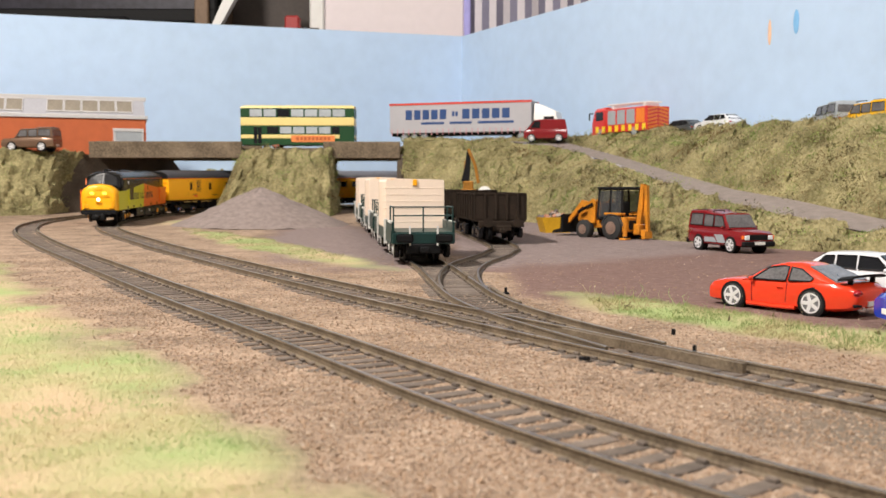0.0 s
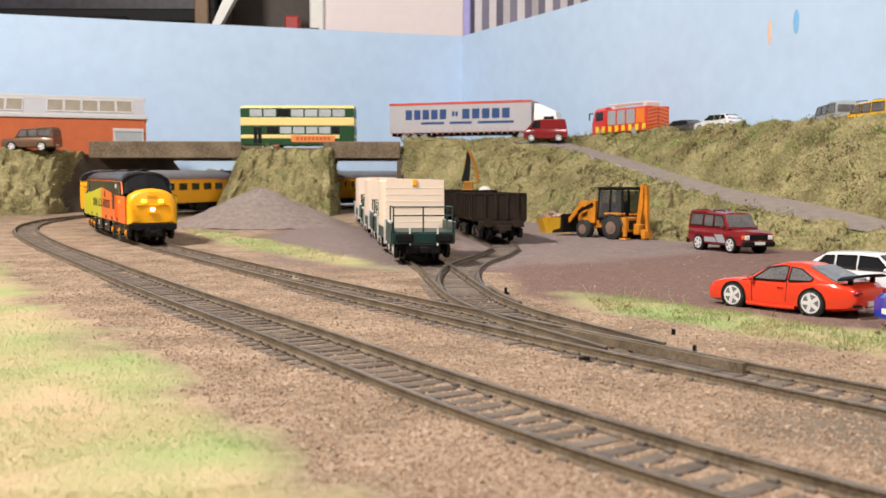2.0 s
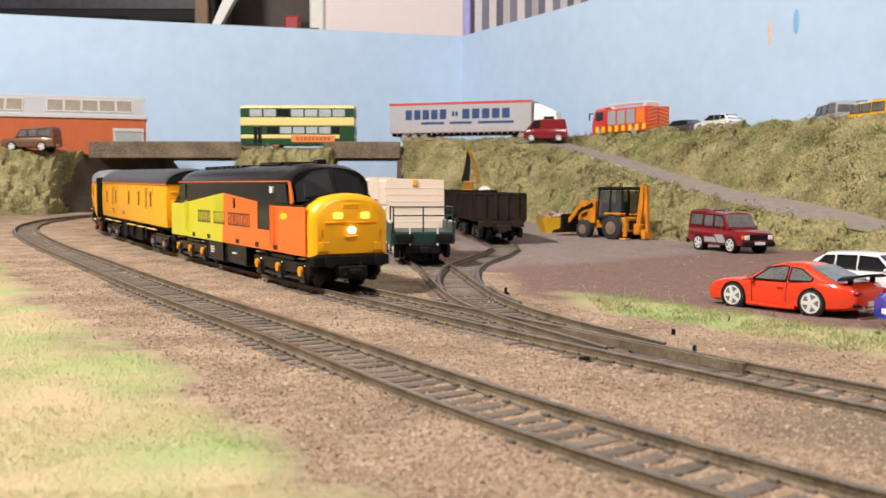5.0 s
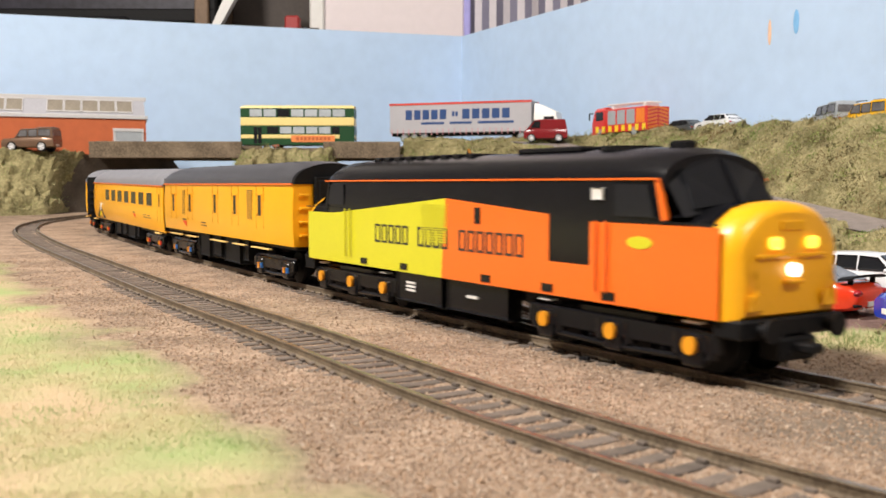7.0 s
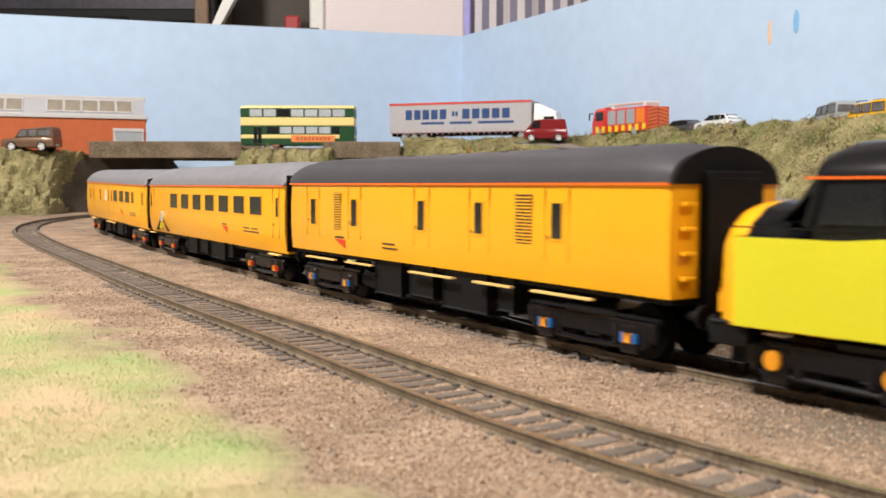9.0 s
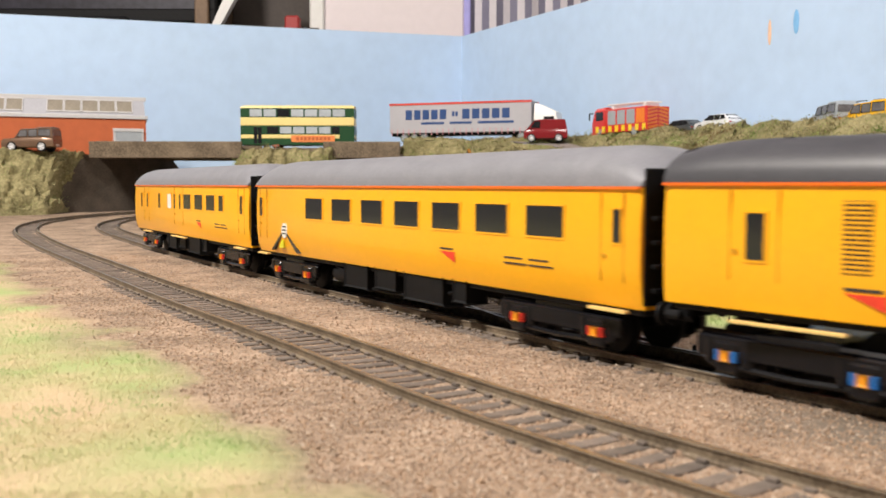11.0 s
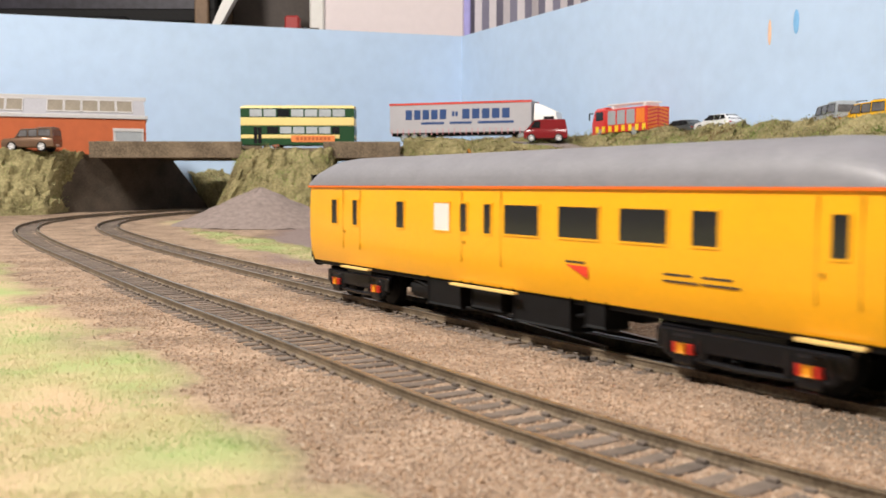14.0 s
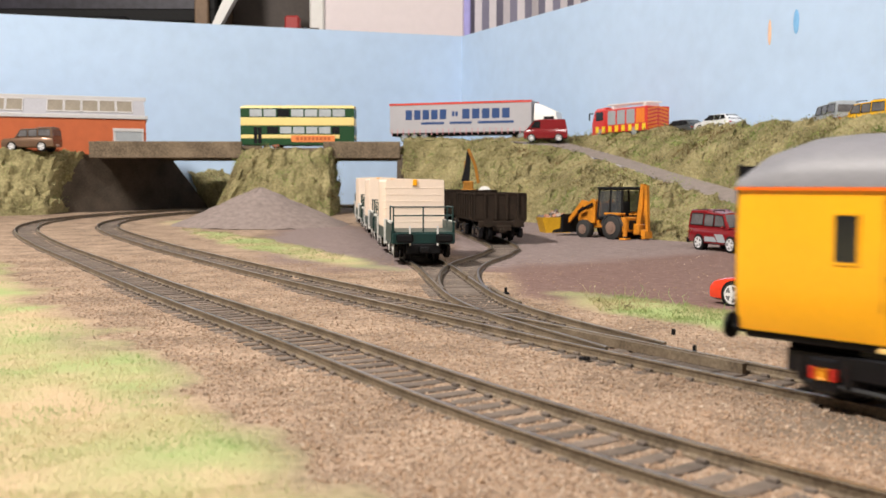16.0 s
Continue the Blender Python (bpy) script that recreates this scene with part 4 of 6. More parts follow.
def wheel(parent, x, y, z, r, w, rim=SILVER, spokes=5):
    bm = bmesh.new()
    cyl(bm, 0, 0, 0, r, w, "y", 28, bev=r * 0.12)
    ty = part("wheel", bm, TYRE, parent, "black tyre")
    ty.matrix_basis = at(x, y, z)
    bm = bmesh.new()
    for s in (-1, 1):
        cyl(bm, 0, s * (w / 2 + 0.05), 0, r * 0.72, 0.25, "y", 24)
    part("rim_backing", bm, SEATS, ty)
    bm = bmesh.new()
    for s in (-1, 1):
        yy = s * (w / 2 + 0.2)
        for k in range(24):
            a, b = 2 * math.pi * k / 24, 2 * math.pi * (k + 1) / 24
            q = [(r * 0.75 * math.cos(a), r * 0.75 * math.sin(a)), (r * 0.75 * math.cos(b), r * 0.75 * math.sin(b)), (r * 0.64 * math.cos(b), r * 0.64 * math.sin(b)), (r * 0.64 * math.cos(a), r * 0.64 * math.sin(a))]
            loft(bm, [[(u, yy - 0.1, v) for u, v in q], [(u, yy + 0.1, v) for u, v in q]])
        cyl(bm, 0, yy, 0, r * 0.17, 0.35, "y", 12)
        for k in range(spokes):
            box(bm, 0, r * 0.7, yy - 0.13, yy + 0.13, -r * 0.13, r * 0.13, 0, 0, Matrix.Rotation(2 * math.pi * k / spokes, 4, "Y"))
    part("rim", bm, rim, ty, "silver spoked rim")
    return ty


def car(name, m, label, body, cabin, half, roof_half, waist, paint, wheels, r, sides, screens, category="car", rim=SILVER, glazing=GLASSD, extra=None):
    """body: (x, z low, z top, half width) front to back; cabin: (x, z roof); sides: window outlines as (x, z); screens: pairs of (x, z) up the glass."""
    t = thing(name, m, label, category)
    bm = bmesh.new()
    rows = []
    for x, lo, hi, h in body:
        c = min(1.6, (hi - lo) * 0.25)
        pts = [(h * 0.82, lo), (h * 0.97, lo + c * 0.6), (h, lo + (hi - lo) * 0.45), (h * 0.985, hi - c), (h * 0.93, hi - c * 0.35), (h * 0.78, hi), (h * 0.3, hi + 0.25)]
        pts += [(-y, z) for y, z in reversed(pts)]
        rows.append([(x, y, z) for y, z in pts])
    loft(bm, rows)
    part("body", bm, paint, t)
    bm = bmesh.new()
    rows = []

    def half_at(z, zr):
        return half * 0.965 + (roof_half - half * 0.965) * clamp01((z - waist) / max(0.1, max(c[1] for c in cabin) - waist))
    for x, zr in cabin:
        hw = half_at(zr - 0.5, zr)
        pts = [(half * 0.965, waist - 1), (half_at(waist + (zr - waist) * 0.5, zr), waist + (zr - waist) * 0.5), (hw, zr - 0.7), (hw * 0.9, zr - 0.1), (hw * 0.5, zr + 0.25)]
        pts += [(-y, z) for y, z in reversed(pts)]
        rows.append([(x, y, z) for y, z in pts])
    loft(bm, rows)
    part("cabin", bm, paint, t)
    zmax = max(c[1] for c in cabin)
    for s in (-1, 1):
        for w in sides:
            bm = bmesh.new()
            a = [(x, s * (half_at(z, zmax) - 0.05), z) for x, z in w]
            b = [(x, s * (half_at(z, zmax) + 0.18), z) for x, z in w]
            loft(bm, [a, b])
            part("side_window", bm, glazing, t, "glossy side window", smooth=False)
            edge = bmesh.new()
            rod(edge, [(x, y * 1.01, z) for x, y, z in b + b[:1]], 0.28, 5)
            part("window_trim", edge, BLACK, t)
        bm = bmesh.new()
        ball(bm, sides[0][0][0] - 0.5, s * (half + 1.2), waist + 0.8, 0.7, 1.1, 0.9, seg=10)
        part("mirror", bm, paint, t)
    for (x0, z0), (x1, z1) in screens:
        bm = bmesh.new()
        up = Vector((-(z1 - z0), x1 - x0)).normalized()
        if up.y < 0:
            up = -up
        a = [(x0, -half_at(z0, zmax) * 0.9, z0), (x0, half_at(z0, zmax) * 0.9, z0), (x1, half_at(z1, zmax) * 0.88, z1), (x1, -half_at(z1, zmax) * 0.88, z1)]
        b = [(p[0] + up.x * 0.42, p[1], p[2] + up.y * 0.42) for p in a]
        loft(bm, [a, b])
        part("windscreen", bm, glazing, t, "glossy windscreen", smooth=False)
    for x in wheels:
        for s in (-1, 1):
            # Black disc puts the shade of the wheel arch gap into colour.
            bm = bmesh.new()
            hb = max(b[3] for b in body if abs(b[0] - x) < 9)
            cyl(bm, x, s * (hb - 1.8), r, r * 1.09, 4.0, "y", 26)
            part("wheel_arch", bm, BLACK, t)
            wheel(t, x, s * (hb - 1.45), r, r, 3.4, rim)
    front, back = body[0][0], body[-1][0]
    e = 1 if front > back else -1
    for s in (-1, 1):
        bm = bmesh.new()
        ball(bm, body[1][0] - e * 0.6, s * half * 0.66, body[1][2] * 0.8, 1.1, 1.7, 1.0, seg=12)
        part("headlamp", bm, LAMP_CLEAR, t, "clear headlamp")
        bm = bmesh.new()
        ball(bm, back + e * 0.9, s * half * 0.7, (body[-1][1] + body[-2][2]) / 2 + 1.6, 1.2, 2.4, 1.1, seg=12)
        part("tail_lamp", bm, LAMP_RED, t, "red tail lamp")
    for x, o in ((front, e), (back, -e)):
        bm = bmesh.new()
        box(bm, x - 0.4, x + 0.4, -3.4, 3.4, body[0][1] + 1.6, body[0][1] + 3.2)
        part("number_plate", bm, PLATE, t, smooth=False)
    if extra:
        extra(t)
    return t


def sports_extra(t):
    bm = bmesh.new()
    rows = []
    for y in (-11, -8, 0, 8, 11):
        d = 0.6 if abs(y) > 9 else 0
        rows.append([(-23, y, 13.0 - d), (-27.6, y, 13.6 - d), (-27.8, y, 14.3 - d), (-23, y, 13.7 - d)])
    loft(bm, rows)
    for y in (-7, 7):
        box(bm, -26, -24.5, y - 0.5, y + 0.5, 10.5, 13.4)
    part("rear_wing", bm, BLACK, t, "black rear spoiler wing")
    for s in (-1, 1):
        bm = bmesh.new()
        box(bm, -16, -14, s * 11.2, s * 12.2, 8.6, 10.2, 0.4)
        part("air_intake", bm, BLACK, t)
        bm = bmesh.new()
        for x0, z0, x1, z1 in ((8.6, 3.2, 9.0, 10.6), (-4.6, 4.2, -5.0, 10.9)):
            rod(bm, [(x0, s * 11.62, z0), (x1, s * 11.6, z1)], 0.16, 5)
        part("door_seam", bm, DRED, t)
        bm = bmesh.new()
        box(bm, -3.6, -1.2, s * 11.4, s * 12.1, 8.6, 9.3, 0.25)
        part("door_handle", bm, RED, t)
        bm = bmesh.new()
        rod(bm, [(10.5, s * 11.7, 2.4), (0, s * 12.0, 2.2), (-8.5, s * 12.0, 2.4)], 0.7, 8)
        part("side_skirt", bm, RED, t)
        bm = bmesh.new()
        box(bm, -29.4, -27.8, s * 8.4 - 1.8, s * 8.4 + 1.8, 4.2, 5.2, 0.3)
        part("bumper_vent", bm, BLACK, t)
        bm = bmesh.new()
        cyl(bm, -29, s * 6, 3.4, 0.9, 1.2, "x", 12)
        part("exhaust_pipe", bm, CHROME, t)


SPORTS = dict(body=[(28.6, 2.6, 6.4, 8.2), (27.6, 2.0, 8.2, 10.0), (25, 1.9, 9.4, 11.2), (20, 1.9, 10.3, 11.8), (12, 1.9, 10.8, 11.7), (2, 1.9, 10.9, 11.5), (-7, 1.9, 11.1, 11.8), (-14, 1.9, 11.8, 12.3), (-21, 2.2, 11.9, 12.2), (-26, 2.8, 11.2, 11.2), (-28.6, 3.6, 9.6, 9.8), (-29.3, 4.6, 8.4, 8.6)],
              cabin=[(13, 10.2), (8, 13.3), (3, 16), (-2, 17.1), (-8, 16.9), (-14, 15), (-20, 12.4), (-24, 11)], half=11.4, roof_half=7.6, waist=10.4,
              sides=[[(9, 11), (3.4, 15.2), (-1.5, 16.1), (-4, 16), (-4, 11.2)], [(-5, 11.3), (-5, 15.9), (-9, 15.4), (-14, 12.6), (-13, 11.6)]],
              screens=[((12, 10.9), (3.4, 15.9)), ((-22, 11.6), (-11, 16.1))])
car("sports_car", at(123, 338, -2.2, 128), "glossy scarlet sports car parked on the grass verge", SPORTS["body"], SPORTS["cabin"], SPORTS["half"], SPORTS["roof_half"], SPORTS["waist"], RED, (16.2, -14.6), 4.6, SPORTS["sides"], SPORTS["screens"], glazing=GLASSG, extra=sports_extra)


def offroad_extra(t):
    for s in (-1, 1):
        bm = bmesh.new()
        for x in (6, -12):
            rod(bm, [(x, s * 8.4, 25), (x, s * 8.4, 26.2), (x - 11, s * 8.4, 26.2), (x - 11, s * 8.4, 25)], 0.4, 6)
        part("roof_rail", bm, BLACK, t)
        bm = bmesh.new()
        side_plate(bm, [(12, 6), (4, 6), (0.5, 11), (9, 11)], s, 11.3, 12.0)
        side_plate(bm, [(3, 6), (-10, 6), (-10, 9), (0, 9.2)], s, 11.3, 12.0)
        part("side_graphic", bm, GREYP, t, "grey side graphic", smooth=False)
    bm = bmesh.new()
    box(bm, 27.5, 30.5, -11.8, 11.8, 4.4, 7.6, 0.6)
    part("bumper", bm, BLACK, t)
    bm = bmesh.new()
    box(bm, -31, -28.5, -11.8, 11.8, 4.4, 7.4, 0.6)
    part("bumper", bm, BLACK, t)
    bm = bmesh.new()
    box(bm, 28.2, 29.5, -6.5, 6.5, 8.4, 11.8, 0.2)
    part("grille", bm, BLACK, t)
    for s in (-1, 1):
        bm = bmesh.new()
        box(bm, 28.4, 29.8, s * 8.6 - 1.7, s * 8.6 + 1.7, 8.6, 11.4, 0.3)
        part("headlamp", bm, LAMP_CLEAR, t, "square headlamp")
        bm = bmesh.new()
        box(bm, 27.6, 29.2, s * 11 - 0.8, s * 11 + 0.8, 9, 11.2, 0.3)
        part("indicator", bm, ORANGE, t, "orange indicator")
    bm = bmesh.new()
    box(bm, 30.3, 30.8, -3.8, 3.8, 5.6, 7.4)
    part("number_plate", bm, PLATE, t, smooth=False)


OFFROAD = dict(body=[(29, 4.5, 12.4, 11.2), (27, 4, 13.6, 11.6), (12, 4, 14.6, 11.8), (0, 4, 15, 11.8), (-16, 4, 15.2, 11.8), (-28, 4.5, 15, 11.6), (-29.5, 5, 14, 11)],
               cabin=[(14, 14.6), (10.5, 19), (7, 24.2), (-10, 25), (-12, 26.2), (-27, 26.2), (-28.4, 23), (-29, 15)], half=11.6, roof_half=10.2, waist=15,
               sides=[[(10.5, 16), (7.2, 22.6), (-0.5, 23.2), (-0.5, 16)], [(-1.8, 16), (-1.8, 23.2), (-11.5, 23.6), (-11.5, 16)], [(-13, 16.4), (-13, 23.8), (-26, 23.8), (-26.6, 16.4)]],
               screens=[((13.4, 15.6), (7.6, 23.4)), ((-29, 17), (-28, 23))])


def offroad(name, m, label, paint, extra=offroad_extra):
    return car(name, m, label, OFFROAD["body"], OFFROAD["cabin"], OFFROAD["half"], OFFROAD["roof_half"], OFFROAD["waist"], paint, (17, -16.5), 5.0, OFFROAD["sides"], OFFROAD["screens"], category="off-road car", glazing=GLASSG, extra=extra)


offroad("offroad_car", at(190, 640, -1.9, -70) @ Matrix.Scale(1.03, 4), "dark red off-road estate car with grey graphics at the bank's foot", DRED)
offroad("offroad_car", at(-507, 1196, 82, 176) @ Matrix.Scale(1.12, 4), "bronze off-road car parked before the brick building", BRONZE, None)
offroad("offroad_car", at(363, 828, 87, 112), "bright yellow off-road car on the upper road", CARYEL)
offroad("offroad_car", at(350, 874, 89, 94), "pale grey off-road car with dark windows", GREYP, None)

HATCH = dict(body=[(25.5, 3, 9, 9.6), (23.5, 2.6, 10.4, 10.6), (12, 2.5, 11.6, 10.9), (0, 2.5, 11.9, 10.9), (-16, 2.5, 12.2, 10.8), (-24, 3, 12, 10.3), (-25.5, 4, 10, 9.5)],
             cabin=[(12.5, 11.5), (8, 14.6), (3.5, 17.6), (-6, 18.2), (-17, 17.8), (-22, 14.8), (-24, 12)], half=10.6, roof_half=8.2, waist=11.6,
             sides=[[(9, 12.4), (4, 16.8), (-3, 17.2), (-3, 12.4)], [(-4.2, 12.4), (-4.2, 17.2), (-12, 17), (-12, 12.6)], [(-13.2, 12.8), (-13.2, 16.9), (-17, 16.6), (-20, 13.4)]],
             screens=[((11.6, 12.2), (4.2, 17.4)), ((-23.4, 12.8), (-18, 17.2))])


def hatch(m, label, paint):
    return car("hatchback_car", m, label, HATCH["body"], HATCH["cabin"], HATCH["half"], HATCH["roof_half"], HATCH["waist"], paint, (15.5, -15), 4.0, HATCH["sides"], HATCH["screens"])


hatch(at(166, 366, -2.2, -52), "white hatchback car with dark windows beside a sports car", CARWHITE)
hatch(at(160, 290, -2.2, 180), "glossy blue hatchback car on the verge", CARBLUE)
hatch(at(283, 1000, 96, 118), "white saloon car on the upper road", CARWHITE)
hatch(at(258, 1052, 93.5, 118), "dark grey saloon car on the upper road", CARGREY)


def red_van():
    body = [(25, 4, 12, 10.5), (22, 3.5, 14.5, 11.4), (10, 3.5, 15.5, 11.6), (-24, 3.5, 15.5, 11.6), (-26, 4.5, 14, 11)]
    cabin = [(21, 14.8), (17, 20), (12, 25.6), (0, 26.6), (-23, 26.4), (-25.5, 16)]
    car("delivery_van", at(121, 1150, 92.5, 172), "dark red delivery van at the head of the ramp", body, cabin, 11.4, 9.8, 15.2, DRED, (16, -16), 4.5,
        [[(17, 16.2), (12.5, 23.6), (6, 24), (6, 16.2)]], [((20.3, 15.8), (13, 24.8))], category="van")


red_van()


def bus():
    t = thing("double_decker_bus", at(-187, 1262, 88.2, 180), "cream and dark green double-decker bus on the bridge", "bus")
    cream = mat("cream_bus_paint", (0.78, 0.62, 0.25), 0.4, 0, 0.04, 60)
    green = mat("dark_green_bus_paint", (0.012, 0.06, 0.022), 0.35, 0, 0.1, 60)
    advert = mat("orange_advert", (0.7, 0.22, 0.06), 0.5)
    # The pale tone paints the white light in the bus windows.
    pane = mat("pale_lit_bus_window", (0.42, 0.46, 0.5), 0.2, 0, 0.15, 12)
    L, H = 73, 16.4

    def band(name, z0, z1, material, h=H, l=L, label=""):
        bm = bmesh.new()
        box(bm, -l, l, -h, h, z0, z1, 0.7)
        part(name, bm, material, t, label)
    band("skirt", 4, 12.5, green, label="dark green skirt")
    band("waistband", 12.3, 17.5, cream, H + 0.1)
    band("lower_deck", 17.3, 29, green, H - 0.2, label="dark green lower window band")
    band("upper_panel", 28.8, 39.5, cream, H + 0.1)
    band("upper_deck", 39.3, 51.5, green, H - 0.2, label="dark green upper window band")
    bm = bmesh.new()
    rows = []
    for x, d in ((-L, 1.5), (-L + 4, 0.2), (L - 4, 0.2), (L, 1.5)):
        rows.append([(x, (H + 0.1) * math.cos(math.pi * k / 10), 51.3 + (4.8 - d) * math.sin(math.pi * k / 10) ** 0.7) for k in range(11)])
    loft(bm, rows)
    part("roof", bm, cream, t)
    for s in (-1, 1):
        for z0, z1, n, x0, x1 in ((40.6, 49.8, 7, -62, 62), (19, 27.5, 6, -60, 40)):
            w = (x1 - x0) / n
            for k in range(n):
                bm = bmesh.new()
                box(bm, x0 + k * w + 1, x0 + (k + 1) * w - 1, s * (H - 0.6), s * (H + 0.25), z0, z1, 0.1)
                part("window", bm, pane if (k + (z0 > 30)) % 5 else GLASSD, t, "bus window", smooth=False)
        bm = bmesh.new()
        box(bm, 46, 50.5, s * (H - 0.6), s * (H + 0.3), 6, 27, 0.1)
        box(bm, 51.5, 56, s * (H - 0.6), s * (H + 0.3), 6, 27, 0.1)
        part("door", bm, GLASSD, t, "dark folding door", smooth=False)
        bm = bmesh.new()
        box(bm, -48, 8, s * (H - 0.2), s * (H + 0.5), 8, 16.5, 0.1)
        part("advert_panel", bm, advert, t, "orange and yellow advert panel", smooth=False)
        for k in range(9):
            bm = bmesh.new()
            box(bm, -42 + k * 5, -38.6 + k * 5, s * H, s * (H + 0.6), 10.4, 14.4)
            part("advert_bar", bm, BRICKRED, t, smooth=False)
        for x in (-44, 28):
            wheel(t, x, s * (H - 2.4), 6.2, 6.2, 4, BRICKRED)
        bm = bmesh.new()
        box(bm, -L - 0.2, -54, s * (H - 0.5), s * (H + 0.35), 8, 28, 0.2)
        part("engine_panel", bm, green, t)
    bm = bmesh.new()
    box(bm, L - 0.5, L + 0.4, -14, 14, 17, 28.5, 0.2)
    box(bm, L - 0.5, L + 0.4, -14.5, 14.5, 41, 50, 0.2)
    part("windscreen", bm, GLASSD, t, "dark windscreen")


bus()


def lorry():
    d = Vector((117 + 65.7, 1222 - 1290))
    ang = math.degrees(math.atan2(d.y, d.x))
    t = thing("articulated_lorry", at(25.6, 1256 + 16, 97.5, ang), "articulated lorry with grey curtain-sided trailer and white cab", "lorry")
    curtain = mat("pale_grey_curtain", (0.40, 0.39, 0.42), 0.6, 0, 0.05, 60)
    redm = mat("red_trailer_edge", (0.6, 0.05, 0.03), 0.5)
    blue = mat("blue_sign_paint", (0.012, 0.05, 0.18), 0.5)
    pink = mat("faded_pink_strap", (0.55, 0.27, 0.3), 0.6)
    bm = bmesh.new()
    box(bm, -97, 97, -16.4, 16.4, 12, 51, 0.6)
    part("trailer_body", bm, curtain, t)
    for s in (-1, 1):
        for k in range(24):
            bm = bmesh.new()
            box(bm, -94 + k * 8, -93 + k * 8, s * 16.3, s * 16.75, 9.5, 17, 0.1)
            part("curtain_strap", bm, pink, t, smooth=False)
        bm = bmesh.new()
        box(bm, -97.2, 97.2, s * 16, s * 16.8, 48.6, 51.2, 0.2)
        part("top_rail", bm, redm, t)
        # sign writing, drawn as bars
        x = -74.0
        for n, w, z0, z1 in ((5, 12.0, 28.5, 43), (2, 4.5, 32, 40), (5, 13.4, 28.5, 43)):
            for k in range(n):
                bm = bmesh.new()
                a = x if s < 0 else -x - w
                box(bm, a, a + w * 0.74, s * 16.3, s * 16.7, z0 + 1, z1 - 1)
                part("sign_bar", bm, blue, t, smooth=False)
                x += w
            x += 5
        for k, (a, b) in enumerate(((-52, -20), (-12, 18), (26, 74))):
            bm = bmesh.new()
            box(bm, a if s < 0 else -b, b if s < 0 else -a, s * 16.3, s * 16.7, 23, 26)
            part("sign_bar", bm, blue, t, smooth=False)
        for x in (-76, -62, -48):
            wheel(t, x, s * 13.5, 6, 6, 5, GREYP)
        for x in (84, 122):
            wheel(t, x, s * 13.5, 6, 6, 5, GREYP)
    bm = bmesh.new()
    box(bm, -96, 96, -12, 12, 8.5, 12.2, 0.4)
    box(bm, 70, 134, -9, 9, 5, 9, 0.4)
    part("chassis", bm, BLACK, t)
    bm = bmesh.new()
    loft(bm, [[(100, y, z) for y, z in ((-15, 8), (15, 8), (15, 34), (12, 47), (-12, 47), (-15, 34))], [(106, y, z) for y, z in ((-15.5, 6), (15.5, 6), (15.5, 34), (12, 46), (-12, 46), (-15.5, 34))],
              [(128, y, z) for y, z in ((-15.5, 6), (15.5, 6), (15.5, 32), (11, 36), (-11, 36), (-15.5, 32))], [(133, y, z) for y, z in ((-14.5, 6), (14.5, 6), (14.5, 20), (11, 22), (-11, 22), (-14.5, 20))]])
    part("cab", bm, WHITE, t, "white cab with roof deflector")
    bm = bmesh.new()
    for s in (-1, 1):
        box(bm, 113, 126, s * 15, s * 15.9, 21, 30, 0.2)
    part("cab_window", bm, GLASSD, t)


lorry()


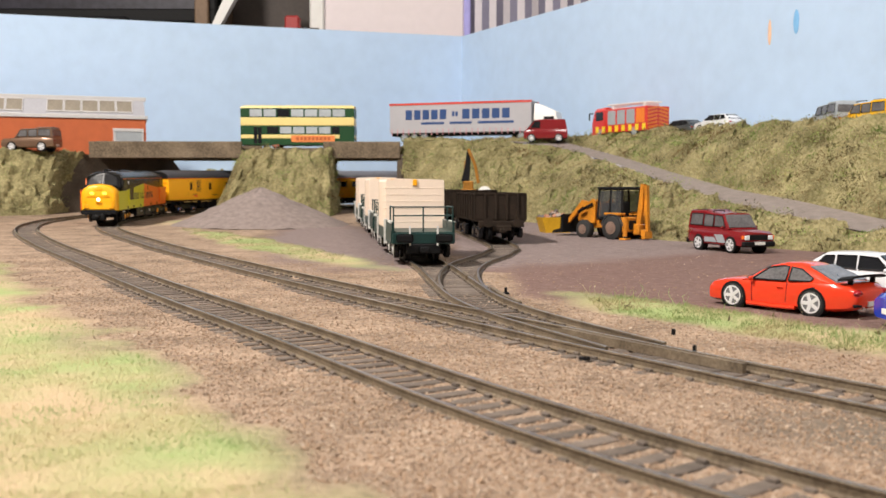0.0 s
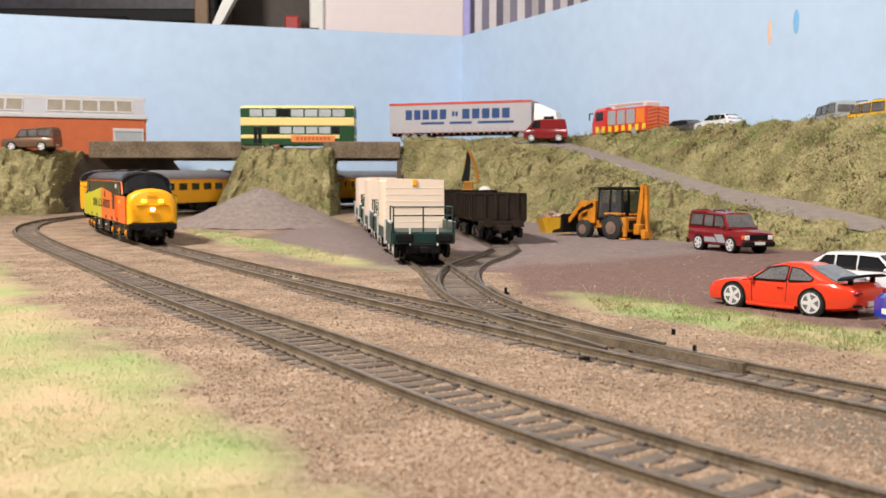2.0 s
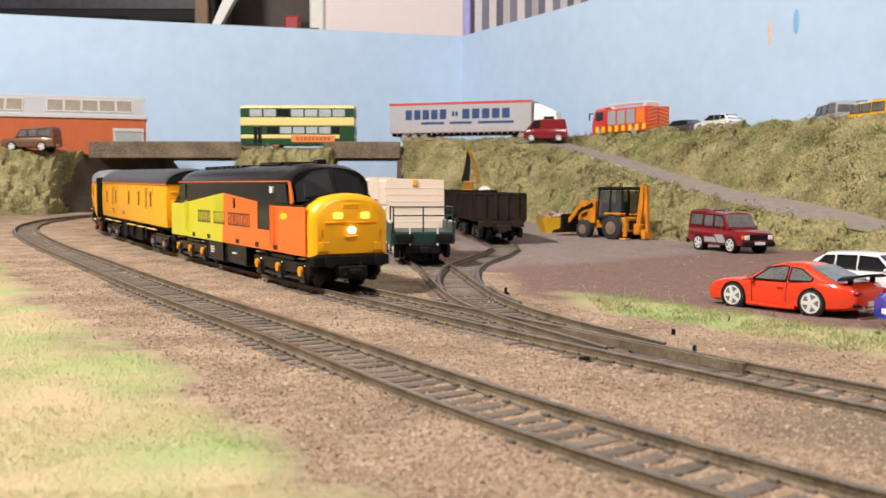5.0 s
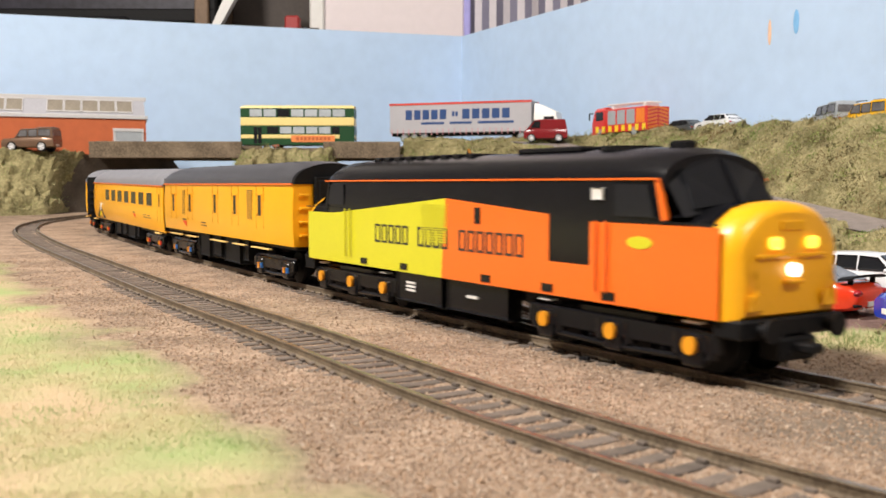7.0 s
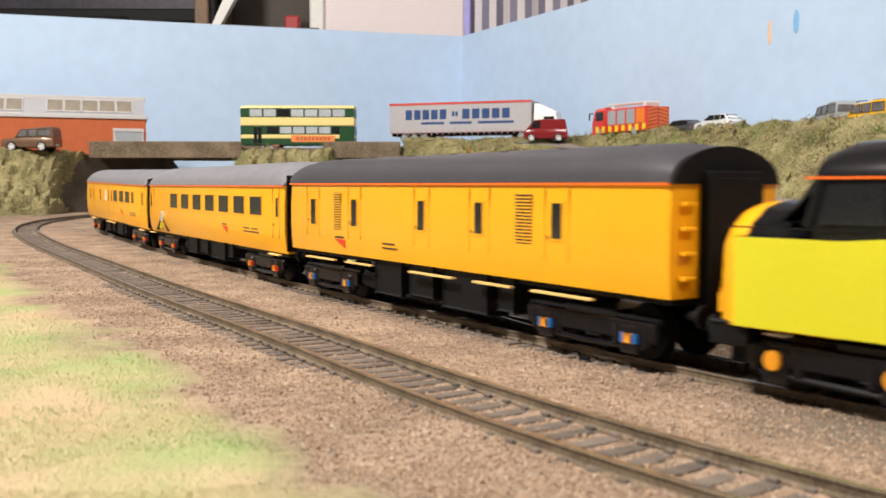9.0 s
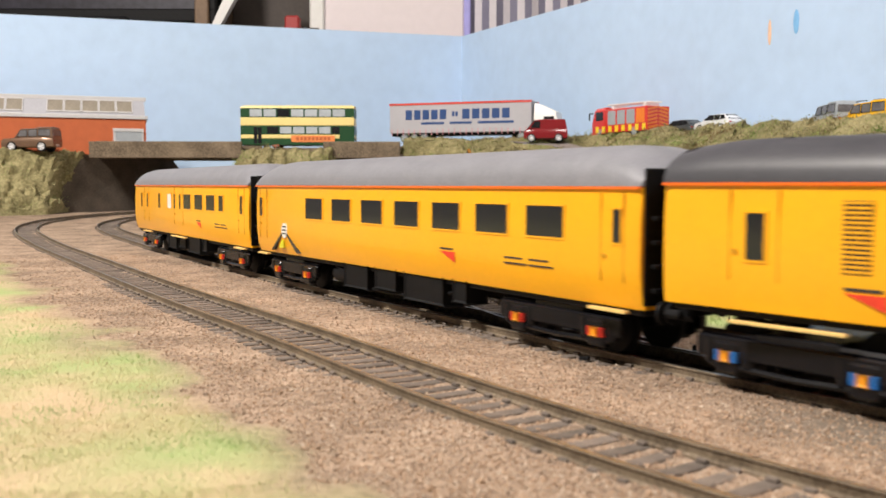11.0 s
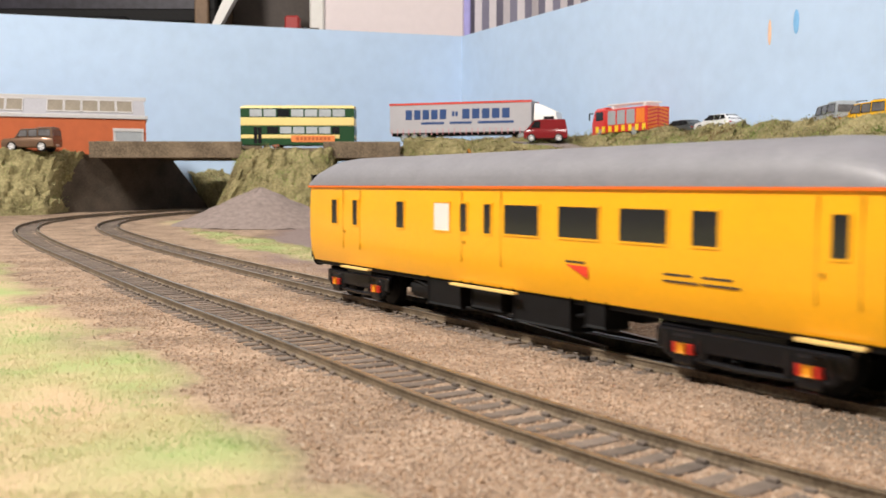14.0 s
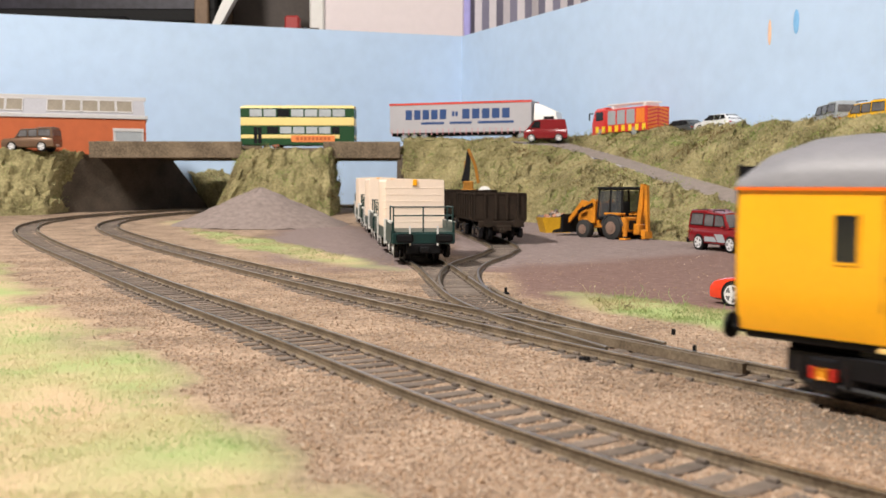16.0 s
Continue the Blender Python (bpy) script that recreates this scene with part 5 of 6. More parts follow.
def fire_engine():
    t = thing("fire_engine", at(214, 1118, 96, 118), "red and yellow fire engine with roof ladders", "fire engine")
    red = mat("fire_red", (0.6, 0.03, 0.02), 0.3, 0, 0.05, 60, coat=0.4)
    yel = mat("fluorescent_yellow", (0.8, 0.6, 0.03), 0.4)
    oran = mat("chevron_orange", (0.75, 0.2, 0.02), 0.4)
    bm = bmesh.new()
    loft(bm, [[(24, y, z) for y, z in ((-16, 5), (16, 5), (16, 33), (14, 36), (-14, 36), (-16, 33))], [(44, y, z) for y, z in ((-16, 5), (16, 5), (16, 32), (13, 35), (-13, 35), (-16, 32))],
              [(50, y, z) for y, z in ((-15, 5), (15, 5), (15, 19), (13, 20), (-13, 20), (-15, 19))]])
    part("cab", bm, red, t)
    bm = bmesh.new()
    box(bm, -50, 24, -16, 16, 6, 33, 0.6)
    part("body", bm, red, t)
    for s in (-1, 1):
        for k in range(4):
            bm = bmesh.new()
            box(bm, -46 + k * 17, -32 + k * 17, s * 15.6, s * 16.4, 15, 31, 0.2)
            part("shutter", bm, oran if k == 0 else GREYP, t, "grey locker shutter")
        for k in range(8):
            bm = bmesh.new()
            box(bm, -48 + k * 12, -42.5 + k * 12, s * 15.7, s * 16.5, 7, 14)
            part("yellow_block", bm, yel, t, smooth=False)
        bm = bmesh.new()
        box(bm, 28, 42, s * 15.6, s * 16.3, 21, 31, 0.3)
        part("cab_window", bm, GLASSD, t)
        for x in (34, -28):
            wheel(t, x, s * 13.5, 6.4, 6.4, 4.5, GREYP)
        bm = bmesh.new()
        rod(bm, [(48, s * 15, 30), (51, s * 18.5, 30), (51, s * 18.5, 22)], 0.9, 6)
        part("mirror", bm, BLACK, t)
    for k in range(6):
        bm = bmesh.new()
        for s in (-1, 1):
            verts_faces(bm, [(-50.4, s * 15, 8 + k * 4), (-50.4, s * 1, 11 + k * 4), (-50.4, s * 1, 13 + k * 4), (-50.4, s * 15, 10 + k * 4),
                             (-50.0, s * 15, 8 + k * 4), (-50.0, s * 1, 11 + k * 4), (-50.0, s * 1, 13 + k * 4), (-50.0, s * 15, 10 + k * 4)],
                        [(0, 1, 2, 3), (4, 7, 6, 5), (0, 4, 5, 1), (2, 6, 7, 3), (0, 3, 7, 4), (1, 5, 6, 2)])
        part("chevron", bm, oran, t, smooth=False)
    bm = bmesh.new()
    for y in (-8, -3, 3, 8):
        rod(bm, [(-46, y, 38), (30, y, 39)], 0.8, 6)
    for k in range(14):
        rod(bm, [(-44 + k * 5.4, -8, 38.2), (-44 + k * 5.4, -3, 38.2)], 0.5, 5)
        rod(bm, [(-44 + k * 5.4, 3, 38.2), (-44 + k * 5.4, 8, 38.2)], 0.5, 5)
    box(bm, -40, -36, -10, 10, 33, 37, 0.4)
    box(bm, 16, 20, -10, 10, 33, 37, 0.4)
    part("ladder", bm, WHITE, t, "pale roof ladders")


fire_engine()


# ---- the brick building ----
def building():
    WHITE = mat("dulled_white_plastic", (0.5, 0.49, 0.5), 0.6, 0, 0.06, 60)
    t = thing("brick_building", at(-388, 1268, 80, 18.5), "low orange brick works building with white-framed clerestory", "building")
    L = 330
    bm = bmesh.new()
    box(bm, -L, 0, 0, 70, 0, 46, 0.3)
    part("wall", bm, BRICKRED, t, smooth=False)
    bm = bmesh.new()
    box(bm, -L, 2.5, -2, 72, 46, 50.5, 0.4)
    part("fascia", bm, WHITE, t, "white fascia")
    bm = bmesh.new()
    verts_faces(bm, [(-L, 0, 50.5), (-1, 0, 50.5), (-1.5, 22, 74), (-L, 22, 74), (-L, 60, 74), (-1.5, 60, 74), (-1, 70, 50.5), (-L, 70, 50.5)],
                [(0, 1, 2, 3), (3, 2, 5, 4), (4, 5, 6, 7), (1, 6, 5, 2), (0, 3, 4, 7), (0, 7, 6, 1)])
    part("roof", bm, mat("pale_grey_sheet_roof", (0.36, 0.36, 0.4), 0.6, 0, 0.06, 40), t, "pale grey sloping roof", smooth=False)
    bm = bmesh.new()
    box(bm, -L, 1, 19, 25, 71, 76, 0.4)
    part("ridge", bm, WHITE, t, "white ridge edge")
    panem = mat("brown_grey_pane", (0.25, 0.22, 0.18), 0.3, 0, 0.2, 60)
    slope = Matrix.Rotation(math.atan2(23.5, 22), 4, "X")
    for k, x in enumerate([-16 - 21 * j for j in range(5)] + [-148 - 21 * j for j in range(8)]):
        w = bmesh.new()
        box(w, -20, -1, -0.5, 0.7, 0, 0.8, 0)
        for a, b, c, d in ((-20.5, -19.3, 4, 28), (-1.2, 0, 4, 28), (-20, -0.6, 4, 6), (-20, -0.6, 26, 28)):
            box(w, a, b, c, d, 0.3, 1.3, 0)
        fr = part("window_frame", w, WHITE, t, "white window frame", smooth=False)
        fr.matrix_basis = at(x, 0, 50.5) @ slope
        w = bmesh.new()
        box(w, -19.5, -1, 6, 26, 0.2, 0.9)
        part("pane", w, panem, fr, smooth=False)
    bm = bmesh.new()
    box(bm, -38, -5, -0.8, 1, 8, 30, 0.2)
    part("door", bm, GREYP, t, "grey roller door")
    bm = bmesh.new()
    box(bm, -41, -3, -1.6, 1, 30, 34, 0.2)
    box(bm, -40.5, -37.5, -1.6, 1, 6, 30, 0.2)
    box(bm, -5, -3, -1.6, 1, 6, 30, 0.2)
    part("door_frame", bm, WHITE, t, "white door surround")


building()


# ---- wagons in the sidings ----
def flask_wagon():
    t = thing("flask_wagon", Matrix(), "dark green flat wagon carrying a pale cream ribbed cover", "railway wagon", "flask wagons in the siding")
    bm = bmesh.new()
    box(bm, -70, 70, -16.8, 16.8, 13.2, 16.2, 0.4)
    for s in (-1, 1):
        box(bm, -70, 70, s * 15.2, s * 17.2, 10.2, 16.6, 0.3)
        for x0, x1 in ((-70, -30), (30, 70)):
            loft(bm, [[(x, s * 15.8, z) for x, z in ((x0, 16), (x1, 16), (x1, 21.5), (x0, 21.5))], [(x, s * 17.0, z) for x, z in ((x0, 16), (x1, 16), (x1, 21.5), (x0, 21.5))]])
    part("deck", bm, GREENP, t, "dark green deck and side sills")
    bm = bmesh.new()
    rows = []
    for x, k in ((-27, 0.97), (-25.5, 1), (25.5, 1), (27, 0.97)):
        ring = [(17.2 * k, 16.4), (17.4 * k, 20), (17.4 * k, 43.4), (16.6 * k, 44.4), (8 * k, 44.8), (0, 44.9)]
        ring += [(-y, z) for y, z in reversed(ring[:-1])]
        rows.append([(x, y, z) for y, z in ring])
    loft(bm, rows)
    cover = part("flask_cover", bm, CREAM, t, "pale cream ribbed cover")
    for k in range(6):
        bm = bmesh.new()
        z = 20 + k * 3.9
        box(bm, -27.12, 27.12, -17.5, 17.5, z, z + 0.5, 0.08)
        part("rib", bm, CREAM, cover)
    bm = bmesh.new()
    box(bm, 27, 27.9, -1.2, 1.2, 41, 44.6, 0.2)
    part("hazard_label", bm, YELLOW, cover, "small yellow label")
    for e in (-1, 1):
        bm = bmesh.new()
        for z in (25, 29.6):
            rod(bm, [(e * 69, -16, z), (e * 69, 16, z)], 0.45, 6)
        for y in (-16, 0, 16):
            rod(bm, [(e * 69, y, 16), (e * 69, y, 29.6)], 0.45, 6)
        rod(bm, [(e * 69, -16, 29.6), (e * 48, -16, 29.6), (e * 48, -16, 18)], 0.45, 6)
        rod(bm, [(e * 69, 16, 29.6), (e * 48, 16, 29.6), (e * 48, 16, 18)], 0.45, 6)
        part("guard_rail", bm, GREENP, t, "dark green guard rail")
        bm = bmesh.new()
        box(bm, e * 68, e * 71.2, -16.8, 16.8, 9.8, 15.6, 0.4)
        part("headstock", bm, GREENP, t)
        for s in (-1, 1):
            bm = bmesh.new()
            box(bm, e * 28.4, e * 30.2, s * 16.6, s * 17.9, 8, 21.6, 0.3)
            box(bm, e * 50, e * 68, s * 16.2, s * 17.6, 20.9, 21.9, 0.2)
            part("white_corner", bm, WHITE, t, "white painted corner post")
            bm = bmesh.new()
            cyl(bm, e * 73, s * 10.6, 13, 1.6, 4, "x", 12)
            box(bm, e * 74.6, e * 75.8, s * 10.6 - 4.6, s * 10.6 + 4.6, 10.6, 15.4, 1.0)
            part("buffer", bm, BLACK, t, "oblong black buffer")
            bm = bmesh.new()
            rod(bm, [(e * 72, s * 7.5, 19.4), (e * 72.2, s * 7.5, 9)], 0.5, 6)
            part("brake_pipe", bm, WHITE, t, "white-topped brake pipe")
        bm = bmesh.new()
        box(bm, e * 70, e * 78, -2.4, 2.4, 5.5, 8.5, 0.5)
        box(bm, e * 66, e * 72, -9, 9, 4.5, 10, 0.5)
        part("coupling", bm, BLACK, t)
    for x in (-46, 46):
        wag_bogie(t, x, WHITE)
    return t


def wag_bogie(t, x, disc):
    n = len(WHEELS)
    bg = bogie(t, x, (-13, 13), 6.2, "bogie", 14, 20)
    for ws, a, r in WHEELS[n:]:
        bm = bmesh.new()
        for s in (-1, 1):
            cyl(bm, 0, s * 15.2, 0, 4.6, 0.6, "y", 20)
            cyl(bm, 0, s * 15.5, 0, 2.0, 0.8, "y", 14)
        part("wheel_disc", bm, disc, ws)


def on_siding(y, slope, x0, y0):
    return at(x0 - slope * (y - y0), y, rise(y), -90 + math.degrees(math.atan(slope)))


FLASK = flask_wagon()
FLASK.matrix_world = on_siding(511 + 76, 0.137, -9.6, 511)
for k in (1, 2):
    copy_thing(FLASK, on_siding(511 + 76 + 153 * k, 0.137, -9.6, 511))


def coal_wagon():
    t = thing("open_wagon", Matrix(), "weathered dark brown open box wagon in the siding", "railway wagon", "brown open wagons in the siding")
    bm = bmesh.new()
    L, H = 52, 18
    for s in (-1, 1):
        box(bm, -L, L, s * (H - 1), s * H, 15, 34, 0.25)
        box(bm, -L, L, s * (H - 1.3), s * (H + 0.5), 33, 34.4, 0.2)
        for k in range(9):
            box(bm, -L + 3 + k * 12.2, -L + 5 + k * 12.2, s * H, s * (H + 1.0), 15, 33.5, 0.2)
    for e in (-1, 1):
        box(bm, e * (L - 1), e * L, -H + 1, H - 1, 15, 34, 0.25)
        box(bm, e * (L - 1.3), e * (L + 0.5), -H, H, 33, 34.4, 0.2)
        for y in (-12, -4, 4, 12):
            box(bm, e * L, e * (L + 1), y - 0.9, y + 0.9, 15, 33.5, 0.2)
    box(bm, -L, L, -H, H, 13.6, 16, 0.3)
    part("box_body", bm, RUST, t)
    bm = bmesh.new()
    rows = []
    for j in range(9):
        rows.append([(-L + 2 + i * (2 * L - 4) / 14, -H + 2 + j * (2 * H - 4) / 8, 29 + 2.2 * wob(i * 5, j * 5, 7)) for i in range(15)])
    loft(bm, rows, closed=False, cap=False)
    part("spoil_load", bm, mat("dark_spoil_load", (0.05, 0.042, 0.04), 0.95, 0, 0.4, 300, 1.0, 1200), t, "dark spoil load")
    for e in (-1, 1):
        for s in (-1, 1):
            bm = bmesh.new()
            cyl(bm, e * (L + 3), s * 10.6, 13.2, 1.5, 5, "x", 12)
            cyl(bm, e * (L + 6), s * 10.6, 13.2, 3.4, 1.0, "x", 20)
            part("buffer", bm, RUST, t)
        bm = bmesh.new()
        box(bm, e * (L - 3), e * (L + 1.4), -16.5, 16.5, 9.8, 14, 0.4)
        box(bm, e * L, e * (L + 9), -2.2, 2.2, 6, 9, 0.5)
        box(bm, e * L, e * (L + 4), -7, 7, 7, 11, 0.6)
        part("headstock", bm, RUST, t)
    for x in (-34, 34):
        bogie(t, x, (-12, 12), 6.2, "bogie", 14.5, 19)
    return t


COAL = coal_wagon()
COAL.matrix_world = on_siding(690 + 56, 0.126, 42.5, 690)
copy_thing(COAL, on_siding(690 + 56 + 118, 0.126, 42.5, 690))


# loads riding in the second brown wagon
def crane_arm():
    t = thing("digger_arm", at(22, 850, 31), "yellow and black digger arm standing in an open wagon", "digger arm")
    ochre = mat("dull_ochre_paint", (0.33, 0.14, 0.015), 0.5, 0, 0.3, 120)
    bm = bmesh.new()
    box(bm, -7, 7, -7, 7, 0, 7, 1.2)
    box(bm, -4.5, 4.5, -5, 5, 6, 14, 1.0)
    part("base", bm, ochre, t)
    bm = bmesh.new()
    loft(bm, [[(x, y, 14) for x, y in ((-6, -2), (1, -2), (1, 2), (-6, 2))], [(x, y, 30) for x, y in ((-2.5, -1.6), (2, -1.6), (2, 1.6), (-2.5, 1.6))], [(x, y, 42) for x, y in ((-1, -1.2), (1.4, -1.2), (1.4, 1.2), (-1, 1.2))]])
    part("boom", bm, BLACK, t, "black boom")
    bm = bmesh.new()
    rod(bm, [(0, -2.5, 42), (6, -2.5, 28), (9, -2.5, 12)], 1.4, 8)
    rod(bm, [(-4, 2.5, 12), (-2, 2.5, 32)], 1.1, 8)
    part("dipper", bm, ochre, t)


crane_arm()
bm = bmesh.new()
cyl(bm, 0, 0, 4, 6, 8, "y", 20, bev=1.2)
tagged(part("drum", bm, WHITE), "white drum lying in an open wagon", "drum").matrix_world = at(36, 838, 30.5)


# ---- yard machines ----
def digger():
    m = at(134, 768, -1.0, 128) @ Matrix.Scale(1.06, 4)
    t = thing("backhoe_digger", m, "yellow backhoe digger with black cab beside a skip", "digger")
    yel = mat("digger_yellow", (0.55, 0.2, 0.012), 0.5, 0, 0.35, 110)
    hub = mat("dusty_brown_hub", (0.2, 0.13, 0.1), 0.8, 0, 0.25, 150)
    for x, r, w in ((16, 7.0, 6), (-13, 9.0, 7.5)):
        for s in (-1, 1):
            bm = bmesh.new()
            cyl(bm, 0, 0, 0, r, w, "y", 26, bev=0.9)
            wh = part("wheel", bm, TYRE, t, "ribbed black tyre")
            wh.matrix_basis = at(x, s * 11.5, r)
            bm = bmesh.new()
            for u in (-1, 1):
                cyl(bm, 0, u * (w / 2), 0, r * 0.52, 0.8, "y", 20)
                cyl(bm, 0, u * (w / 2 + 0.5), 0, r * 0.3, 0.8, "y", 14)
            part("hub", bm, hub, wh, "dusty brown wheel hub")
    bm = bmesh.new()
    box(bm, -22, 22, -8, 8, 8, 15, 0.8)
    box(bm, 6, 28, -7, 7, 14, 21, 1.2)
    box(bm, -24, -20, -13, 13, 6, 17, 0.8)
    for s in (-1, 1):
        box(bm, -21, -5, s * 8, s * 14.5, 18, 20, 0.6)
    loft(bm, [[(4, y, z) for y, z in ((-7.5, 15), (7.5, 15), (7.5, 25), (5.5, 27), (-5.5, 27), (-7.5, 25))], [(20, y, z) for y, z in ((-7, 15), (7, 15), (7, 23.5), (5, 25), (-5, 25), (-7, 23.5))], [(28, y, z) for y, z in ((-6.5, 13), (6.5, 13), (6.5, 20), (5, 22), (-5, 22), (-6.5, 20))]])
    part("chassis", bm, yel, t)
    for s in (-1, 1):
        bm = bmesh.new()
        loft(bm, [[(x, s * y, z) for x, z in ((7, 12), (15, 12), (14, 27), (10, 30), (6.5, 28))] for y in (8.6, 10.6)])
        part("loader_tower", bm, yel, t)
        bm = bmesh.new()
        loft(bm, [[(-13 + r * math.cos(a), s * 14.6 - s * 6 * k, 9 + r * math.sin(a)) for a in [math.pi * (0.05 + 0.9 * q / 10) for q in range(11)] for r in (10.4,)] + [(-13 + 9.6 * math.cos(a), s * 14.6 - s * 6 * k, 9 + 9.6 * math.sin(a)) for a in [math.pi * (0.95 - 0.9 * q / 10) for q in range(11)]] for k in (0, 1)])
        part("mudguard", bm, CARGREY, t, "dark mudguard")
        bm = bmesh.new()
        rod(bm, [(9, s * 11.2, 26), (24, s * 10.4, 20)], 1.2, 8)
        part("ram", bm, BLACK, t)
    # No hole is cut: a black plate paints the shade inside the rear frame.
    bm = bmesh.new()
    box(bm, -25, -23.6, -8, 8, 8, 14.5, 0.3)
    part("rear_opening", bm, BLACK, t, "black plate drawn as the shaded opening in the rear frame")
    bm = bmesh.new()
    rod(bm, [(14, -5, 24), (14, -5, 35)], 0.7, 8)
    part("exhaust_pipe", bm, BLACK, t)
    bm = bmesh.new()
    for x, z0 in ((4, 15), (-8, 15), (-20, 15)):
        for s in (-1, 1):
            rod(bm, [(x, s * 11, z0), (x * 0.92 - 0.5, s * 9.6, 37)], 0.9, 6)
    rod(bm, [(4, -11, 15), (4, 11, 15)], 0.9, 6)
    rod(bm, [(-20, -11, 15), (-20, 11, 15)], 0.9, 6)
    box(bm, -20.5, 5, -11, 11, 36.5, 39, 0.8)
    box(bm, -20, 4, -11, 11, 14.5, 17, 0.5)
    part("cab_frame", bm, BLACK, t, "black cab frame and roof")
    for s in (-1, 1):
        for x0, x1 in ((-19, -9), (-7.4, 3)):
            bm = bmesh.new()
            verts_faces(bm, [(x0, s * 10.9, 17), (x1, s * 10.9, 17), (x1 * 0.95, s * 9.8, 36), (x0 * 0.95, s * 9.8, 36), (x0, s * 10.6, 17), (x1, s * 10.6, 17), (x1 * 0.95, s * 9.5, 36), (x0 * 0.95, s * 9.5, 36)],
                        [(0, 1, 2, 3), (4, 7, 6, 5), (0, 4, 5, 1), (2, 6, 7, 3), (0, 3, 7, 4), (1, 5, 6, 2)])
            g = part("cab_glass", bm, TINTED, t, "tinted cab glazing", smooth=False)
            g.visible_shadow = False
    bm = bmesh.new()
    box(bm, -14, -7, -4, 4, 16, 20, 0.8)
    box(bm, -15, -13, -4, 4, 19, 28, 0.8)
    cyl(bm, -2, 0, 24, 3, 0.6, "x", 16)
    rod(bm, [(1, 0, 16), (-2, 0, 24)], 0.6, 6)
    part("seat", bm, BLACK, t, "dark seat and steering wheel")
    # loader at the front
    bm = bmesh.new()
    for s in (-1, 1):
        loft(bm, [[(6, s * 8 + u, z) for u, z in ((-1, 22), (1, 22), (1, 26), (-1, 26))], [(22, s * 8 + u, z) for u, z in ((-1, 24), (1, 24), (1, 29), (-1, 29))], [(38, s * 8 + u, z) for u, z in ((-1, 9), (1, 9), (1, 13), (-1, 13))]])
        rod(bm, [(10, s * 6, 18), (30, s * 6, 22)], 1.1, 8)
    part("loader_arm", bm, yel, t)
    bm = bmesh.new()
    loft(bm, [[(36, y, 18), (36, y, 4), (48, y, 3), (46, y, 5), (39, y, 7), (38.5, y, 16)] and [(x, y, z) for x, z in ((36, 18), (36, 4), (48, 3), (47, 5), (39, 7), (38.5, 17))] for y in (-15, 15)])
    part("bucket", bm, BLACK, t, "black loader bucket")
    # folded backhoe at the rear
    bm = bmesh.new()
    loft(bm, [[(x, y, 8) for x, y in ((-25, -2), (-28.5, -2), (-28.5, 2), (-25, 2))], [(x, y, 24) for x, y in ((-27, -1.8), (-31, -1.8), (-31, 1.8), (-27, 1.8))], [(x, y, 41) for x, y in ((-29, -1.5), (-32, -1.5), (-32, 1.5), (-29, 1.5))]])
    box(bm, -30, -24, -4, 4, 4, 12, 0.8)
    part("backhoe_boom", bm, yel, t)
    bm = bmesh.new()
    loft(bm, [[(x, y, 40) for x, y in ((-32, -1.4), (-34.5, -1.4), (-34.5, 1.4), (-32, 1.4))], [(x, y, 6) for x, y in ((-34, -1.2), (-36, -1.2), (-36, 1.2), (-34, 1.2))]])
    rod(bm, [(-33, 0, 36), (-32, 0, 18)], 1.0, 8)
    part("dipper_arm", bm, yel, t)
    bm = bmesh.new()
    loft(bm, [[(x, y, z) for x, z in ((-31, 8), (-35.5, 7), (-36, 2), (-33, 1), (-32, 4))] for y in (-4, 4)])
    part("backhoe_bucket", bm, yel, t)
    for s in (-1, 1):
        bm = bmesh.new()
        rod(bm, [(-23, s * 11, 17), (-23, s * 11, 3)], 1.6, 8)
        box(bm, -26, -20, s * 11 - 3, s * 11 + 3, 0.4, 1.8, 0.3)
        part("stabiliser", bm, yel, t)


digger()


def skip():
    t = thing("rubble_skip", at(97, 838, 0, 10), "mustard yellow skip heaped with rubble", "skip")
    bm = bmesh.new()
    for wall in ([(-13, -10), (13, -10)], [(13, 10), (-13, 10)], [(13, -10), (13, 10)], [(-13, 10), (-13, -10)]):
        (xa, ya), (xb, yb) = wall
        loft(bm, [[(xa * 0.8, ya, 0), (xb * 0.8, yb, 0), (xb * 1.1, yb * 1.05, 14), (xa * 1.1, ya * 1.05, 14)], [(xa * 0.74, ya * 0.92, 0.6), (xb * 0.74, yb * 0.92, 0.6), (xb * 1.03, yb * 0.97, 14), (xa * 1.03, ya * 0.97, 14)]])
    box(bm, -10.5, 10.5, -10, 10, 0, 1.2)
    part("skip_body", bm, mat("mustard_skip_paint", (0.55, 0.3, 0.01), 0.5, 0, 0.15, 60), t)
    tones = [mat("rubble_a", (0.36, 0.29, 0.25), 0.9), mat("rubble_b", (0.12, 0.1, 0.1), 0.9), mat("rubble_c", (0.4, 0.2, 0.13), 0.9)]
    for k in range(46):
        bm = bmesh.new()
        a = random.uniform(1.2, 2.8)
        box(bm, -a, a, -a * 0.7, a * 0.7, -a * 0.6, a * 0.6, 0.3)
        o = part("rubble_lump", bm, random.choice(tones), t, smooth=False)
        u, v = random.uniform(-1, 1), random.uniform(-1, 1)
        o.matrix_basis = at(u * 11.5, v * 8.5, 12 + 7 * (1 - abs(u)) * (1 - abs(v)) + random.uniform(-1, 1), random.uniform(0, 360), random.uniform(-50, 50), random.uniform(-50, 50))


skip()


